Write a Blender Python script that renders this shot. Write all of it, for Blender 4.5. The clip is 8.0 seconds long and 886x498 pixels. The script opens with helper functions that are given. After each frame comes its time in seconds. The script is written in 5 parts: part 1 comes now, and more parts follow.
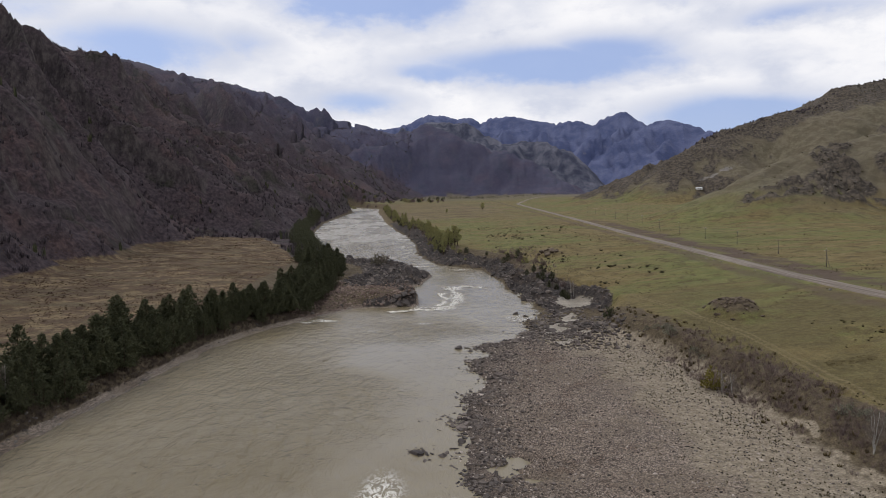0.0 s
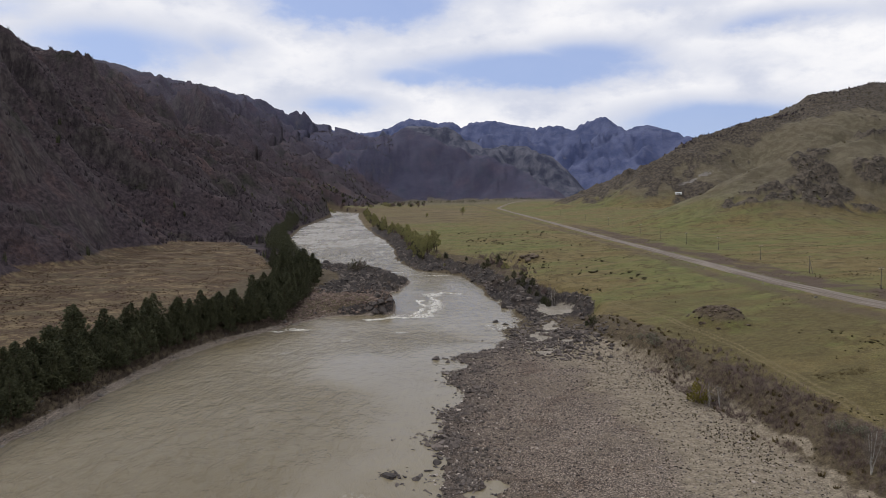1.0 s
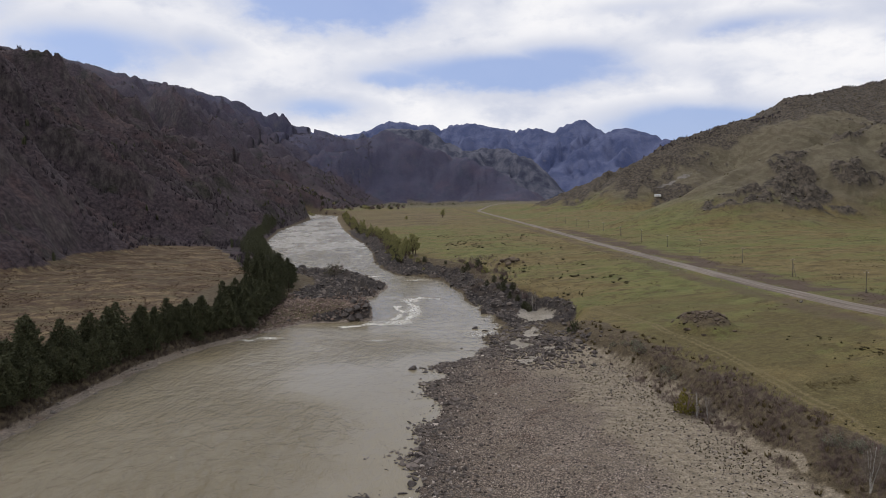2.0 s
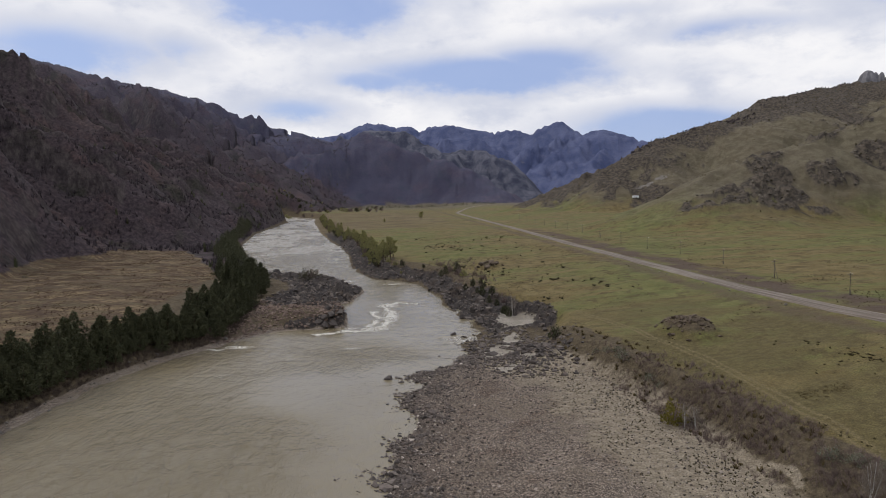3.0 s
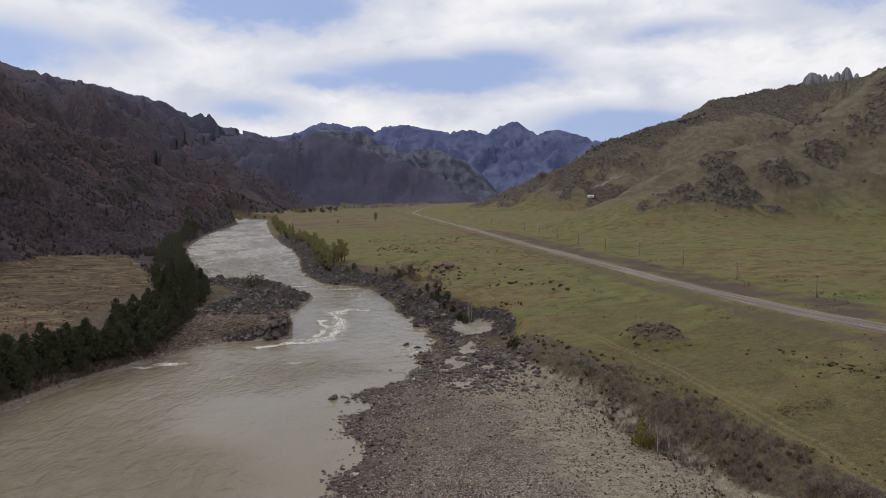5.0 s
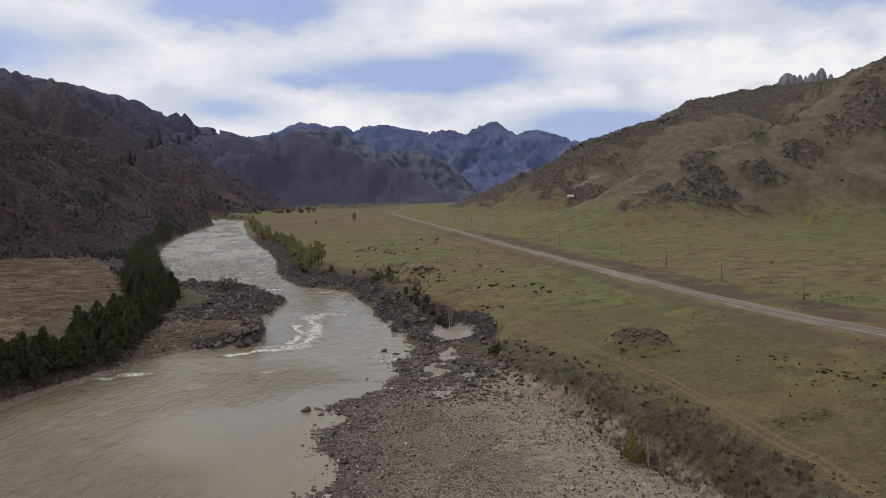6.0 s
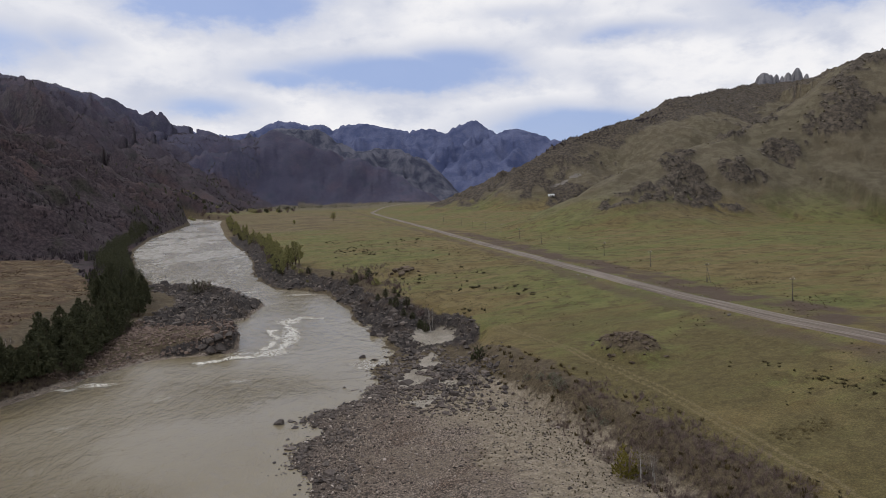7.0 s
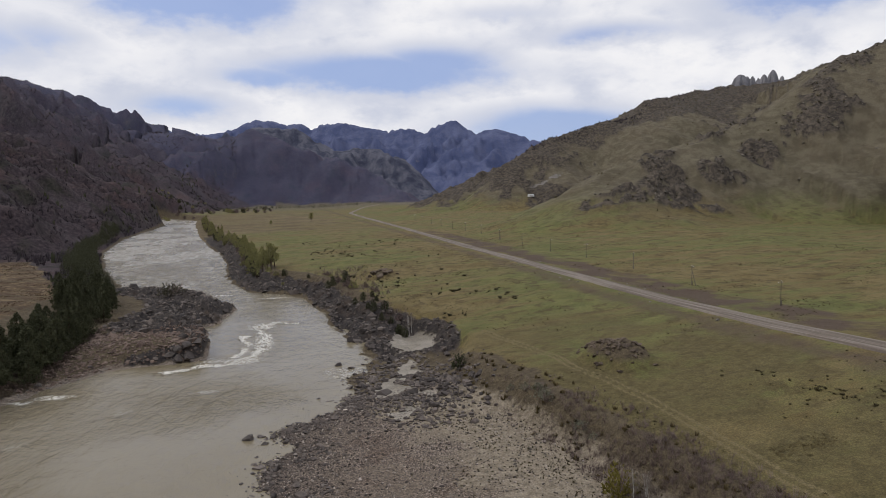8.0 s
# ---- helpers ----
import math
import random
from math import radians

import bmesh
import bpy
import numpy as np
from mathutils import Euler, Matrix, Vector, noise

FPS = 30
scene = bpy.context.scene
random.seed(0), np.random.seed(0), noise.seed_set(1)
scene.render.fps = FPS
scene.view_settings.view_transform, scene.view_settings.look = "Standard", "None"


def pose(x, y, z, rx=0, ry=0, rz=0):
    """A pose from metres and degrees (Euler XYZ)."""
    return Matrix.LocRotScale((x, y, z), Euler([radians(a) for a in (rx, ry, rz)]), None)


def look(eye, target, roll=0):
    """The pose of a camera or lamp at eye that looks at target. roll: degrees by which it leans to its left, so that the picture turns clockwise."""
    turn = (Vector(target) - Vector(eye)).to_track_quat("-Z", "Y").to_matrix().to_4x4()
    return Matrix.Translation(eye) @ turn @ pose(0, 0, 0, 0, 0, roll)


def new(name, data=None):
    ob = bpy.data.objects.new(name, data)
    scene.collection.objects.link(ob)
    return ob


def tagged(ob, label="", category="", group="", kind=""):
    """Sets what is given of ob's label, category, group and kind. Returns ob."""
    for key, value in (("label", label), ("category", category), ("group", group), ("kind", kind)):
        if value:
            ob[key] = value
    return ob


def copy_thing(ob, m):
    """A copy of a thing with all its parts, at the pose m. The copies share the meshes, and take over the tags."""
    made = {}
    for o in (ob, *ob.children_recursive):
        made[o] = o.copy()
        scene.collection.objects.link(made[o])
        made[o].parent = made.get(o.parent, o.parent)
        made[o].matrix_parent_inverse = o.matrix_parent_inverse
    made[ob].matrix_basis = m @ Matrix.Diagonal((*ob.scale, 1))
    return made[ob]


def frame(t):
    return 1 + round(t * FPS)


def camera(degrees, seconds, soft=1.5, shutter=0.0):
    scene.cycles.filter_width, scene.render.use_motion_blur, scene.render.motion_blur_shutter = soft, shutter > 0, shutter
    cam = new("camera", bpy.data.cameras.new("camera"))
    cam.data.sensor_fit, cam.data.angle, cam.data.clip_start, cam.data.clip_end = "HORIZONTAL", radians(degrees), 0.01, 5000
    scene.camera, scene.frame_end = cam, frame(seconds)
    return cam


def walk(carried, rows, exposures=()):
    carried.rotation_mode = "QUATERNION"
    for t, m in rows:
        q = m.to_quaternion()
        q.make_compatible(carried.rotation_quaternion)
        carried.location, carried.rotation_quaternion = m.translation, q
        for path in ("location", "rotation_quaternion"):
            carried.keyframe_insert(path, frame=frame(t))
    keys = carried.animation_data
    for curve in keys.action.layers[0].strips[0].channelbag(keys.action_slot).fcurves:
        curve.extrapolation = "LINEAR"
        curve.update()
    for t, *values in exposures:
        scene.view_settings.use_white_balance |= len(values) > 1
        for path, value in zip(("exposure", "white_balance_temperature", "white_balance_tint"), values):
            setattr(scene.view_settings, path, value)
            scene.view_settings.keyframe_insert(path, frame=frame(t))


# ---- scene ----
cam = camera(67.0, 8.0, soft=0.7)
PATH = [
    (0, (0.663, -0.103, 51.263), (0.676, 1.888, 51.076), 0.1),
    (0.5, (1.339, 4.031, 51.296), (1.378, 6.022, 51.113), 0.3),
    (1, (1.983, 8.076, 51.317), (2.053, 10.067, 51.142), 0.3),
    (1.5, (2.67, 12.06, 51.33), (2.769, 14.05, 51.159), 0.3),
    (3, (4.695, 23.714, 51.359), (4.885, 25.698, 51.198), 0.0),
    (3.5, (5.535, 27.589, 51.366), (5.758, 29.57, 51.205), -0.1),
    (4, (6.388, 31.487, 51.406), (6.644, 33.464, 51.247), -0.2),
    (4.5, (7.246, 35.411, 51.451), (7.534, 37.384, 51.291), -0.2),
    (6, (9.737, 47.06, 51.765), (10.114, 49.018, 51.603), -0.3),
    (6.5, (10.51, 50.884, 51.878), (10.917, 52.835, 51.716), -0.4),
    (7, (11.288, 54.714, 51.997), (11.722, 56.659, 51.832), -0.4),
    (7.5, (12.159, 58.626, 52.104), (12.623, 60.565, 51.938), -0.4),
    (8, (13.045, 62.647, 52.201), (13.539, 64.578, 52.036), -0.3),
]
walk(cam, [(t, look(eye, target, roll)) for t, eye, target, roll in PATH], exposures=[(0, 0.22), (4, 0.14), (8, 0.12)])

# ---- world, sun, exposure ----
SUN_AZ, SUN_EL = radians(-62), radians(40)     # clockwise from +y, above the horizon


class Nodes:
    """A small builder of node trees."""

    def __init__(self, tree):
        self.tree = tree

    def add(self, kind, **settings):
        node = self.tree.nodes.new(kind)
        for key, value in settings.items():
            setattr(node, key, value)
        return node

    def link(self, a, b):
        self.tree.links.new(a, b)

    def put(self, socket, value):
        if isinstance(value, bpy.types.NodeSocket):
            self.link(value, socket)
        elif isinstance(value, (tuple, list)) and len(value) == 3 and socket.type == "RGBA":
            socket.default_value = (*value, 1)
        else:
            socket.default_value = value

    def math(self, op, a, b=0.0, c=0.0, clamp=False):
        node = self.add("ShaderNodeMath", operation=op, use_clamp=clamp)
        for socket, value in zip(node.inputs, (a, b, c)):
            self.put(socket, value)
        return node.outputs[0]

    def mix(self, fac, a, b, mode="MIX"):
        node = self.add("ShaderNodeMix", data_type="RGBA", blend_type=mode)
        self.put(node.inputs["Factor"], fac)
        self.put(node.inputs[6], a)
        self.put(node.inputs[7], b)
        return node.outputs[2]

    def noise(self, vector, scale, detail=4, rough=0.55, distort=0.0):
        node = self.add("ShaderNodeTexNoise")
        self.put(node.inputs["Vector"], vector)
        node.inputs["Scale"].default_value = scale
        node.inputs["Detail"].default_value = detail
        node.inputs["Roughness"].default_value = rough
        node.inputs["Distortion"].default_value = distort
        return node.outputs["Fac"]

    def cells(self, vector, scale, out="Distance", feature="F1"):
        node = self.add("ShaderNodeTexVoronoi", feature=feature)
        self.put(node.inputs["Vector"], vector)
        node.inputs["Scale"].default_value = scale
        return node.outputs[out]

    def scaled(self, vector, sx, sy, sz):
        node = self.add("ShaderNodeVectorMath", operation="MULTIPLY")
        self.put(node.inputs[0], vector)
        node.inputs[1].default_value = (sx, sy, sz)
        return node.outputs[0]

    def ramp(self, fac, lo, hi):
        node = self.add("ShaderNodeMapRange", interpolation_type="SMOOTHSTEP")
        self.put(node.inputs["Value"], fac)
        node.inputs["From Min"].default_value, node.inputs["From Max"].default_value = lo, hi
        return node.outputs["Result"]

    def attr(self, name):
        return self.add("ShaderNodeAttribute", attribute_name=name).outputs["Fac"]

    def place(self):
        return self.add("ShaderNodeNewGeometry").outputs["Position"]

    def bump(self, height, strength, distance, normal=None):
        node = self.add("ShaderNodeBump")
        self.put(node.inputs["Height"], height)
        node.inputs["Strength"].default_value, node.inputs["Distance"].default_value = strength, distance
        if normal is not None:
            self.link(normal, node.inputs["Normal"])
        return node.outputs["Normal"]


def make_world():
    world = bpy.data.worlds.new("sky")
    scene.world = world
    world.use_nodes = True
    n = Nodes(world.node_tree)
    n.tree.nodes.clear()
    sky = n.add("ShaderNodeTexSky", sky_type="NISHITA", sun_disc=False, sun_elevation=SUN_EL, sun_rotation=SUN_AZ,
                altitude=500, air_density=1.0, dust_density=0.6, ozone_density=1.5)
    way = n.add("ShaderNodeTexCoord").outputs["Generated"]
    xyz = n.add("ShaderNodeSeparateXYZ")
    n.link(way, xyz.inputs[0])
    x, y, z = xyz.outputs
    az = n.math("MULTIPLY", n.math("ARCTAN2", x, y), 57.2958)
    el = n.math("MULTIPLY", n.math("ARCSINE", z), 57.2958)
    flat = n.add("ShaderNodeCombineXYZ")
    n.link(n.math("DIVIDE", az, 7.5), flat.inputs[0])
    n.link(n.math("DIVIDE", el, 4.2), flat.inputs[1])
    rough = n.noise(flat.outputs[0], 0.8, 6, 0.5, 0.15)
    fine = n.noise(flat.outputs[0], 2.2, 8, 0.62, 0.1)
    warp = n.math("SUBTRACT", rough, 0.5)
    az = n.math("ADD", az, n.math("MULTIPLY", warp, 7))
    el = n.math("ADD", el, n.math("MULTIPLY", n.math("SUBTRACT", fine, 0.5), 1.5))
    gaps = None
    # breaks in the cloud: bearing, height, half widths, depth
    for a0, e0, sa, se, deep in SKY_GAPS:
        u = n.math("POWER", n.math("ABSOLUTE", n.math("DIVIDE", n.math("SUBTRACT", az, a0), sa)), 2.0)
        v = n.math("POWER", n.math("ABSOLUTE", n.math("DIVIDE", n.math("SUBTRACT", el, e0), se)), 2.0)
        blob = n.math("MULTIPLY", n.math("EXPONENT", n.math("MULTIPLY", n.math("ADD", u, v), -1.0)), deep)
        gaps = blob if gaps is None else n.math("MAXIMUM", gaps, blob)
    wide = n.ramp(n.noise(way, 2.2, 5, 0.55), 0.50, 0.66)
    gaps = n.math("MAXIMUM", gaps, n.math("MULTIPLY", n.math("MULTIPLY", wide, n.ramp(el, 22.0, 34.0)), 0.8))
    edge = n.math("ADD", gaps, n.math("MULTIPLY", n.math("SUBTRACT", n.math("ADD", n.math("MULTIPLY", fine, 0.6), n.math("MULTIPLY", rough, 0.4)), 0.5), 0.95))
    near = n.ramp(edge, -0.06, 0.34)
    gaps = n.ramp(edge, 0.24, 0.82)
    shade = n.ramp(n.math("ADD", n.math("MULTIPLY", rough, 0.7), n.math("MULTIPLY", fine, 0.3)), 0.34, 0.56)
    shade = n.math("MULTIPLY", shade, n.math("SUBTRACT", 1.0, n.math("MULTIPLY", near, 0.75)))
    cloud = n.mix(shade, CLOUD_DARK, CLOUD_LIGHT)
    blue = n.mix(0.7, sky.outputs[0], SKY_BLUE)
    gaps = n.math("MULTIPLY", gaps, 0.8)
    n.link(n.mix(gaps, cloud, blue), (back := n.add("ShaderNodeBackground")).inputs["Color"])
    back.inputs["Strength"].default_value = 0.1
    n.link(back.outputs[0], n.add("ShaderNodeOutputWorld").inputs["Surface"])


SKY_GAPS = [(-23.5, 10.4, 7.0, 2.2, 0.85), (-16.5, 11.2, 4.0, 1.5, 0.55), (-5.0, 15.4, 8.5, 2.6, 1.15), (9.0, 9.9, 11.0, 1.7, 1.1), (0.5, 9.4, 6.0, 1.1, 0.75), (14.0, 10.8, 6.0, 1.5, 0.85),
            (-7.5, 7.0, 5.5, 1.2, 0.72), (24.0, 5.4, 8.0, 1.7, 1.15), (42.0, 14.2, 8.0, 1.6, 0.85), (28.0, 12.7, 7.0, 1.0, 0.6), (-33.0, 13.0, 6.0, 2.0, 0.5), (20.0, 14.5, 5.0, 0.8, 0.35)]
CLOUD_DARK, CLOUD_LIGHT, SKY_BLUE = (5.5, 5.8, 6.8), (8.6, 8.5, 8.6), (2.5, 3.5, 6.8)
make_world()
sun = new("sun", bpy.data.lights.new("sun", "SUN"))
sun.data.energy, sun.data.angle, sun.data.color = 1.0, radians(14), (1.0, 0.95, 0.88)
sun.matrix_world = look((math.sin(SUN_AZ) * math.cos(SUN_EL) * 100, math.cos(SUN_AZ) * math.cos(SUN_EL) * 100, math.sin(SUN_EL) * 100), (0, 0, 0))


# ---- noise and plan ----
PERM = np.random.RandomState(7).permutation(1024)
ANGLE = np.random.RandomState(8).rand(1024) * 2 * np.pi
GX, GY = np.cos(ANGLE), np.sin(ANGLE)


def perlin(x, y):
    """Smooth noise from -1 to 1."""
    x, y = np.asarray(x, float), np.asarray(y, float)
    i, j = np.floor(x).astype(int), np.floor(y).astype(int)
    u, v = x - i, y - j
    s, t = u * u * u * (u * (u * 6 - 15) + 10), v * v * v * (v * (v * 6 - 15) + 10)

    def corner(a, b):
        h = PERM[(PERM[(i + a) & 1023] + j + b) & 1023]
        return GX[h] * (u - a) + GY[h] * (v - b)
    low = corner(0, 0) * (1 - s) + corner(1, 0) * s
    high = corner(0, 1) * (1 - s) + corner(1, 1) * s
    return (low * (1 - t) + high * t) * 1.5


def fbm(x, y, size, octaves=5, gain=0.5):
    total, amp = 0.0, 1.0
    for k in range(octaves):
        total = total + amp * perlin(x / size * 2 ** k + 17.3 * k, y / size * 2 ** k - 9.1 * k)
        amp *= gain
    return total


def ridged(x, y, size, octaves=5, gain=0.5):
    total, amp = 0.0, 1.0
    for k in range(octaves):
        total = total + amp * (0.5 - np.abs(perlin(x / size * 2 ** k + 31.7 * k, y / size * 2 ** k + 5.3 * k)))
        amp *= gain
    return total


def smooth(a, lo, hi):
    u = np.clip((a - lo) / (hi - lo), 0, 1)
    return u * u * (3 - 2 * u)


# waterlines, upstream
RIGHT_BANK = [(60, -900), (22, -200), (10, 60), (9, 105), (5.5, 114), (7, 133), (7.3, 145), (7.5, 158), (12.5, 167), (13, 174), (10, 185), (13, 193), (16, 200), (14, 210), (20, 214.5), (26, 220),
              (31.5, 229), (35, 250), (45, 271), (42, 288), (39.5, 300), (38, 322), (35, 332), (37, 356), (32.5, 373), (28.5, 411), (16, 424), (2, 434), (-5, 456), (-13.5, 500), (-19, 588), (-30, 678), (-47, 769),
              (-74, 948), (-110, 1251), (-131, 1480), (-170, 1580), (-420, 1760)]
LEFT_BANK = [(-50, -900), (-70, -200), (-83, 60), (-84, 118), (-82.7, 133), (-79.7, 149), (-76.2, 175), (-73.9, 191), (-71, 211), (-65.5, 227), (-59.5, 238), (-52, 251), (-46, 262),
             (-40.4, 271), (-34, 278.5), (-22, 281.5), (-9.5, 283.5), (-10.2, 310), (-15, 338), (-9.5, 347), (-5.5, 379), (-18.7, 417), (-28, 436), (-42, 445), (-66, 456), (-98, 560),
             (-135, 722), (-157, 915), (-166, 1300), (-200, 1460), (-440, 1640)]
# crests: x, y, height
LEFT_CREST = [(-1100, 1500, 390), (-1040, 1997, 432), (-1027, 2114, 446), (-1004, 2344, 462), (-953, 2633, 462), (-910, 2806, 472), (-874, 2922, 480), (-825, 3009, 464),
              (-781, 3083, 474), (-719, 3149, 442), (-656, 3224, 409), (-515, 3361, 363), (-464, 3409, 372), (-359, 3502, 332), (-277, 3589, 331)]
SPUR_CREST = [(-430, -1500, 260), (-470, 0, 250), (-480, 500, 243), (-490, 755, 240), (-494, 800, 238), (-507, 862, 232), (-560, 1080, 214), (-700, 1300, 245), (-1000, 1600, 370)]
BEND_CREST = [(-698, 2849, 311), (-276, 2621, 257), (-155, 2581, 246), (-51, 2535, 276), (23, 2486, 250), (78, 2435, 213), (161, 2381, 186), (239, 2324, 171), (321, 2264, 124), (372, 2155, 74), (390, 2050, 31)]
CLIFF_CREST = [(-27, 3036, 330), (51, 2986, 322), (128, 2934, 316), (188, 2880, 276), (266, 2824, 220)]
FACE_CREST = [(323, 3019, 226), (377, 2963, 245), (456, 2901, 236), (534, 2837, 198), (573, 2778, 150), (624, 2664, 57)]
FAR_CREST = [(-595, 4294, 430), (-337, 4272, 401), (-213, 4280, 416), (-50, 4236, 488), (22, 4216, 484), (132, 4184, 457), (204, 4151, 462), (278, 4127, 439), (371, 4070, 466), (429, 4034, 457),
             (511, 4004, 435), (671, 3879, 407), (774, 3809, 411), (855, 3740, 374), (925, 3703, 430), (1005, 3651, 456), (1051, 3607, 423), (1098, 3571, 369), (1159, 3468, 388), (1246, 3363, 357), (1346, 3161, 275), (1700, 2700, 300)]
RIGHT_CREST = [(403, 1197, 91), (440, 1167, 120), (483, 1167, 148), (525, 1174, 158), (571, 1179, 177), (631, 1183, 183), (656, 1188, 190), (725, 1222, 227), (796, 1276, 244),
               (876, 1326, 264), (944, 1361, 270), (1050, 1397, 290), (1089, 1326, 286), (1129, 1264, 303), (1152, 1186, 322), (1180, 600, 300), (1150, -1500, 300)]
KNOLL_CREST = [(310, 607, 58), (369, 642, 82), (437, 668, 104), (507, 679, 123), (585, 677, 158), (639, 680, 190), (693, 682, 224), (800, 600, 262), (850, 200, 250), (800, -1500, 260)]
# crest, reach of the slope at its two ends, steepness
RANGES = {"spur": (SPUR_CREST, 300, 480, 1.12), "left": (LEFT_CREST, 900, 900, 1.15), "bend": (BEND_CREST, 760, 170, 1.1), "cliff": (CLIFF_CREST, 500, 330, 0.8), "face": (FACE_CREST, 360, 170, 0.75),
          "far": (FAR_CREST, 1150, 900, 1.2), "right": (RIGHT_CREST, 260, 980, 1.25), "knoll": (KNOLL_CREST, 200, 720, 1.25)}


# wheel tracks in the meadow, silt pools behind the rocks
TRACK = [(92, 20), (88, 80), (86.5, 130), (86.5, 150), (86, 166), (85.5, 184), (83.5, 204), (83, 222), (80, 244), (77, 262)]
TRACK_FAR = [(20, 830), (60, 905), (140, 960)]
SILT = [(59, 283, 8.5, 17), (43, 236, 5.5, 8), (42, 213, 3.5, 5), (51, 254, 5, 6), (50, 226, 3, 4), (46, 244, 3, 3)]
SAND_PATH = [(71.5, 141), (73, 136), (74.5, 130), (74, 124), (73.9, 115), (73.8, 104)]


def to_line(x, y, line):
    """Distance to a polyline, and the place along it as index + fraction."""
    best, along = np.full(np.shape(x), 1e18), np.zeros(np.shape(x))
    for k, (a, b) in enumerate(zip(line, line[1:])):
        dx, dy = b[0] - a[0], b[1] - a[1]
        s = np.clip(((x - a[0]) * dx + (y - a[1]) * dy) / (dx * dx + dy * dy), 0, 1)
        d = (x - a[0] - s * dx) ** 2 + (y - a[1] - s * dy) ** 2
        near = d < best
        best, along = np.where(near, d, best), np.where(near, k + s, along)
    return np.sqrt(best), along


def line_x(line, y):
    return np.interp(y, [p[1] for p in line], [p[0] for p in line])


def table(y, *rows):
    return np.interp(y, [r[0] for r in rows], [r[1] for r in rows])


def stepped(q, size):
    """Steps with steep risers in place of an even rise."""
    k = q / size
    return size * (np.floor(k) + smooth(k - np.floor(k), 0.36, 0.64))


def ground(x, y):
    """Height of the ground, and the shares of its covers."""
    x, y = np.asarray(x, float), np.asarray(y, float)
    wob = fbm(x, y, 9, 3) * 1.6 + fbm(x, y, 2.6, 2) * 0.6
    xr, xl = line_x(RIGHT_BANK, y), line_x(LEFT_BANK, y)
    dr, _ = to_line(x, y, RIGHT_BANK)
    dl, _ = to_line(x, y, LEFT_BANK)
    jag = (fbm(x + 13, y, 15, 3) * 3.4 + ridged(x, y, 6, 2) * 1.6 - 0.6) * smooth(y, 228, 250) * (1 - smooth(y, 560, 800))
    sr, sl = np.where(x > xr, dr, -dr) + wob + jag, np.where(x < xl, dl, -dl) + wob * 0.4 + jag * 0.45 * smooth(y, 316, 330)
    # right shore: gravel bar, foot and top of the terrace, meadow, road
    foot = table(y, (-300, 62), (100, 69), (137, 70), (160, 70), (190, 67), (222, 58), (240, 57), (262, 64), (286, 66), (304, 56), (330, 43), (374, 33), (412, 29), (440, 9), (460, -2), (548, -11), (650, -23),
                 (769, -39), (948, -67), (1251, -103), (1480, -124), (1600, -200), (1760, -420))
    top = table(y, (-300, 90), (100, 88), (130, 84), (167, 79), (205, 72), (236, 69), (262, 75), (288, 76), (306, 68), (340, 58), (400, 46), (440, 30), (460, 16), (548, 2), (650, -10), (769, -24), (948, -50), (1251, -86), (1480, -106), (1600, -180))
    foot, top = foot + fbm(x, y, 23, 3) * 2.0, top + fbm(x, y, 31, 3) * 3.0
    zt = table(y, (0, 9), (200, 8.6), (236, 8.2), (300, 8.5), (400, 9), (1500, 11))
    zroad = table(y, (0, 21), (150, 20.2), (176, 19.4), (205, 18.2), (255, 17.2), (700, 17))
    bar = np.clip(sr, -6, 60) * 0.045 + 0.15
    rise = smooth(x, foot, np.maximum(top, foot + 6)) * (zt - np.minimum(bar, 1.8)) + np.minimum(bar, 1.8)
    meadow = zt + (zroad - zt) * np.clip((x - top) / np.maximum(139 - top, 20), 0, 1)
    meadow = np.where(x > 139, zroad + 0.02 * np.minimum(x - 139, 33) + 0.075 * np.clip(x - 172, 0, 110), meadow)
    right = np.where(x > top, meadow, rise)
    right = right + smooth(x, top - 6, top + 10) * (fbm(x, y, 28, 4) * 0.55) * (1 - np.exp(-((x - 139) / 9) ** 2))
    # left shore: bank, terrace with the dry field
    zl = table(y, (0, 6), (300, 6), (460, 5), (600, 4), (1500, 6))
    left = smooth(sl, 0, table(y, (250, 16), (300, 60), (330, 90), (440, 90), (500, 14))) * (zl - 0.8) + np.clip(sl, -6, 6) * 0.14 + 0.1 + smooth(sl, 8, 40) * fbm(x, y, 22, 4) * 0.5
    left = left + np.clip(sl - 30, 0, 400) * 0.02
    # the rocky spit has two heads with a dip between them
    spit = np.exp(-(((x + 16) / 16) ** 2 + ((y - 372) / 24) ** 2)) * 1.2 + np.exp(-(((x + 22) / 22) ** 2 + ((y - 297) / 15) ** 2) ** 2) * 3.8
    left = left + spit * smooth(sl, -1, 3)
    middle = (xr + xl) / 2
    z = np.where(x > middle, right, left)
    wet = np.where(x > middle, sr, sl)
    z = np.where(wet < 0, np.maximum(wet * 0.12, -2.5) + 0.05, z)
    # shallow pools at the edge of the bar
    z = z - 1.15 * smooth(fbm(x, y, 6, 3), -0.25, 0.25) * np.exp(-(((x - 17) / 8) ** 2 + ((y - 117) / 6.5) ** 2) ** 1.5) * (wet > 0)
    # basalt shore
    rock_r = smooth(y, 256, 272) * smooth(x, xr - 2, xr + 2) * (1 - smooth(x, (foot + top) / 2 - 2, (foot + top) / 2 + 5)) * (1 - smooth(y, 700, 1100))
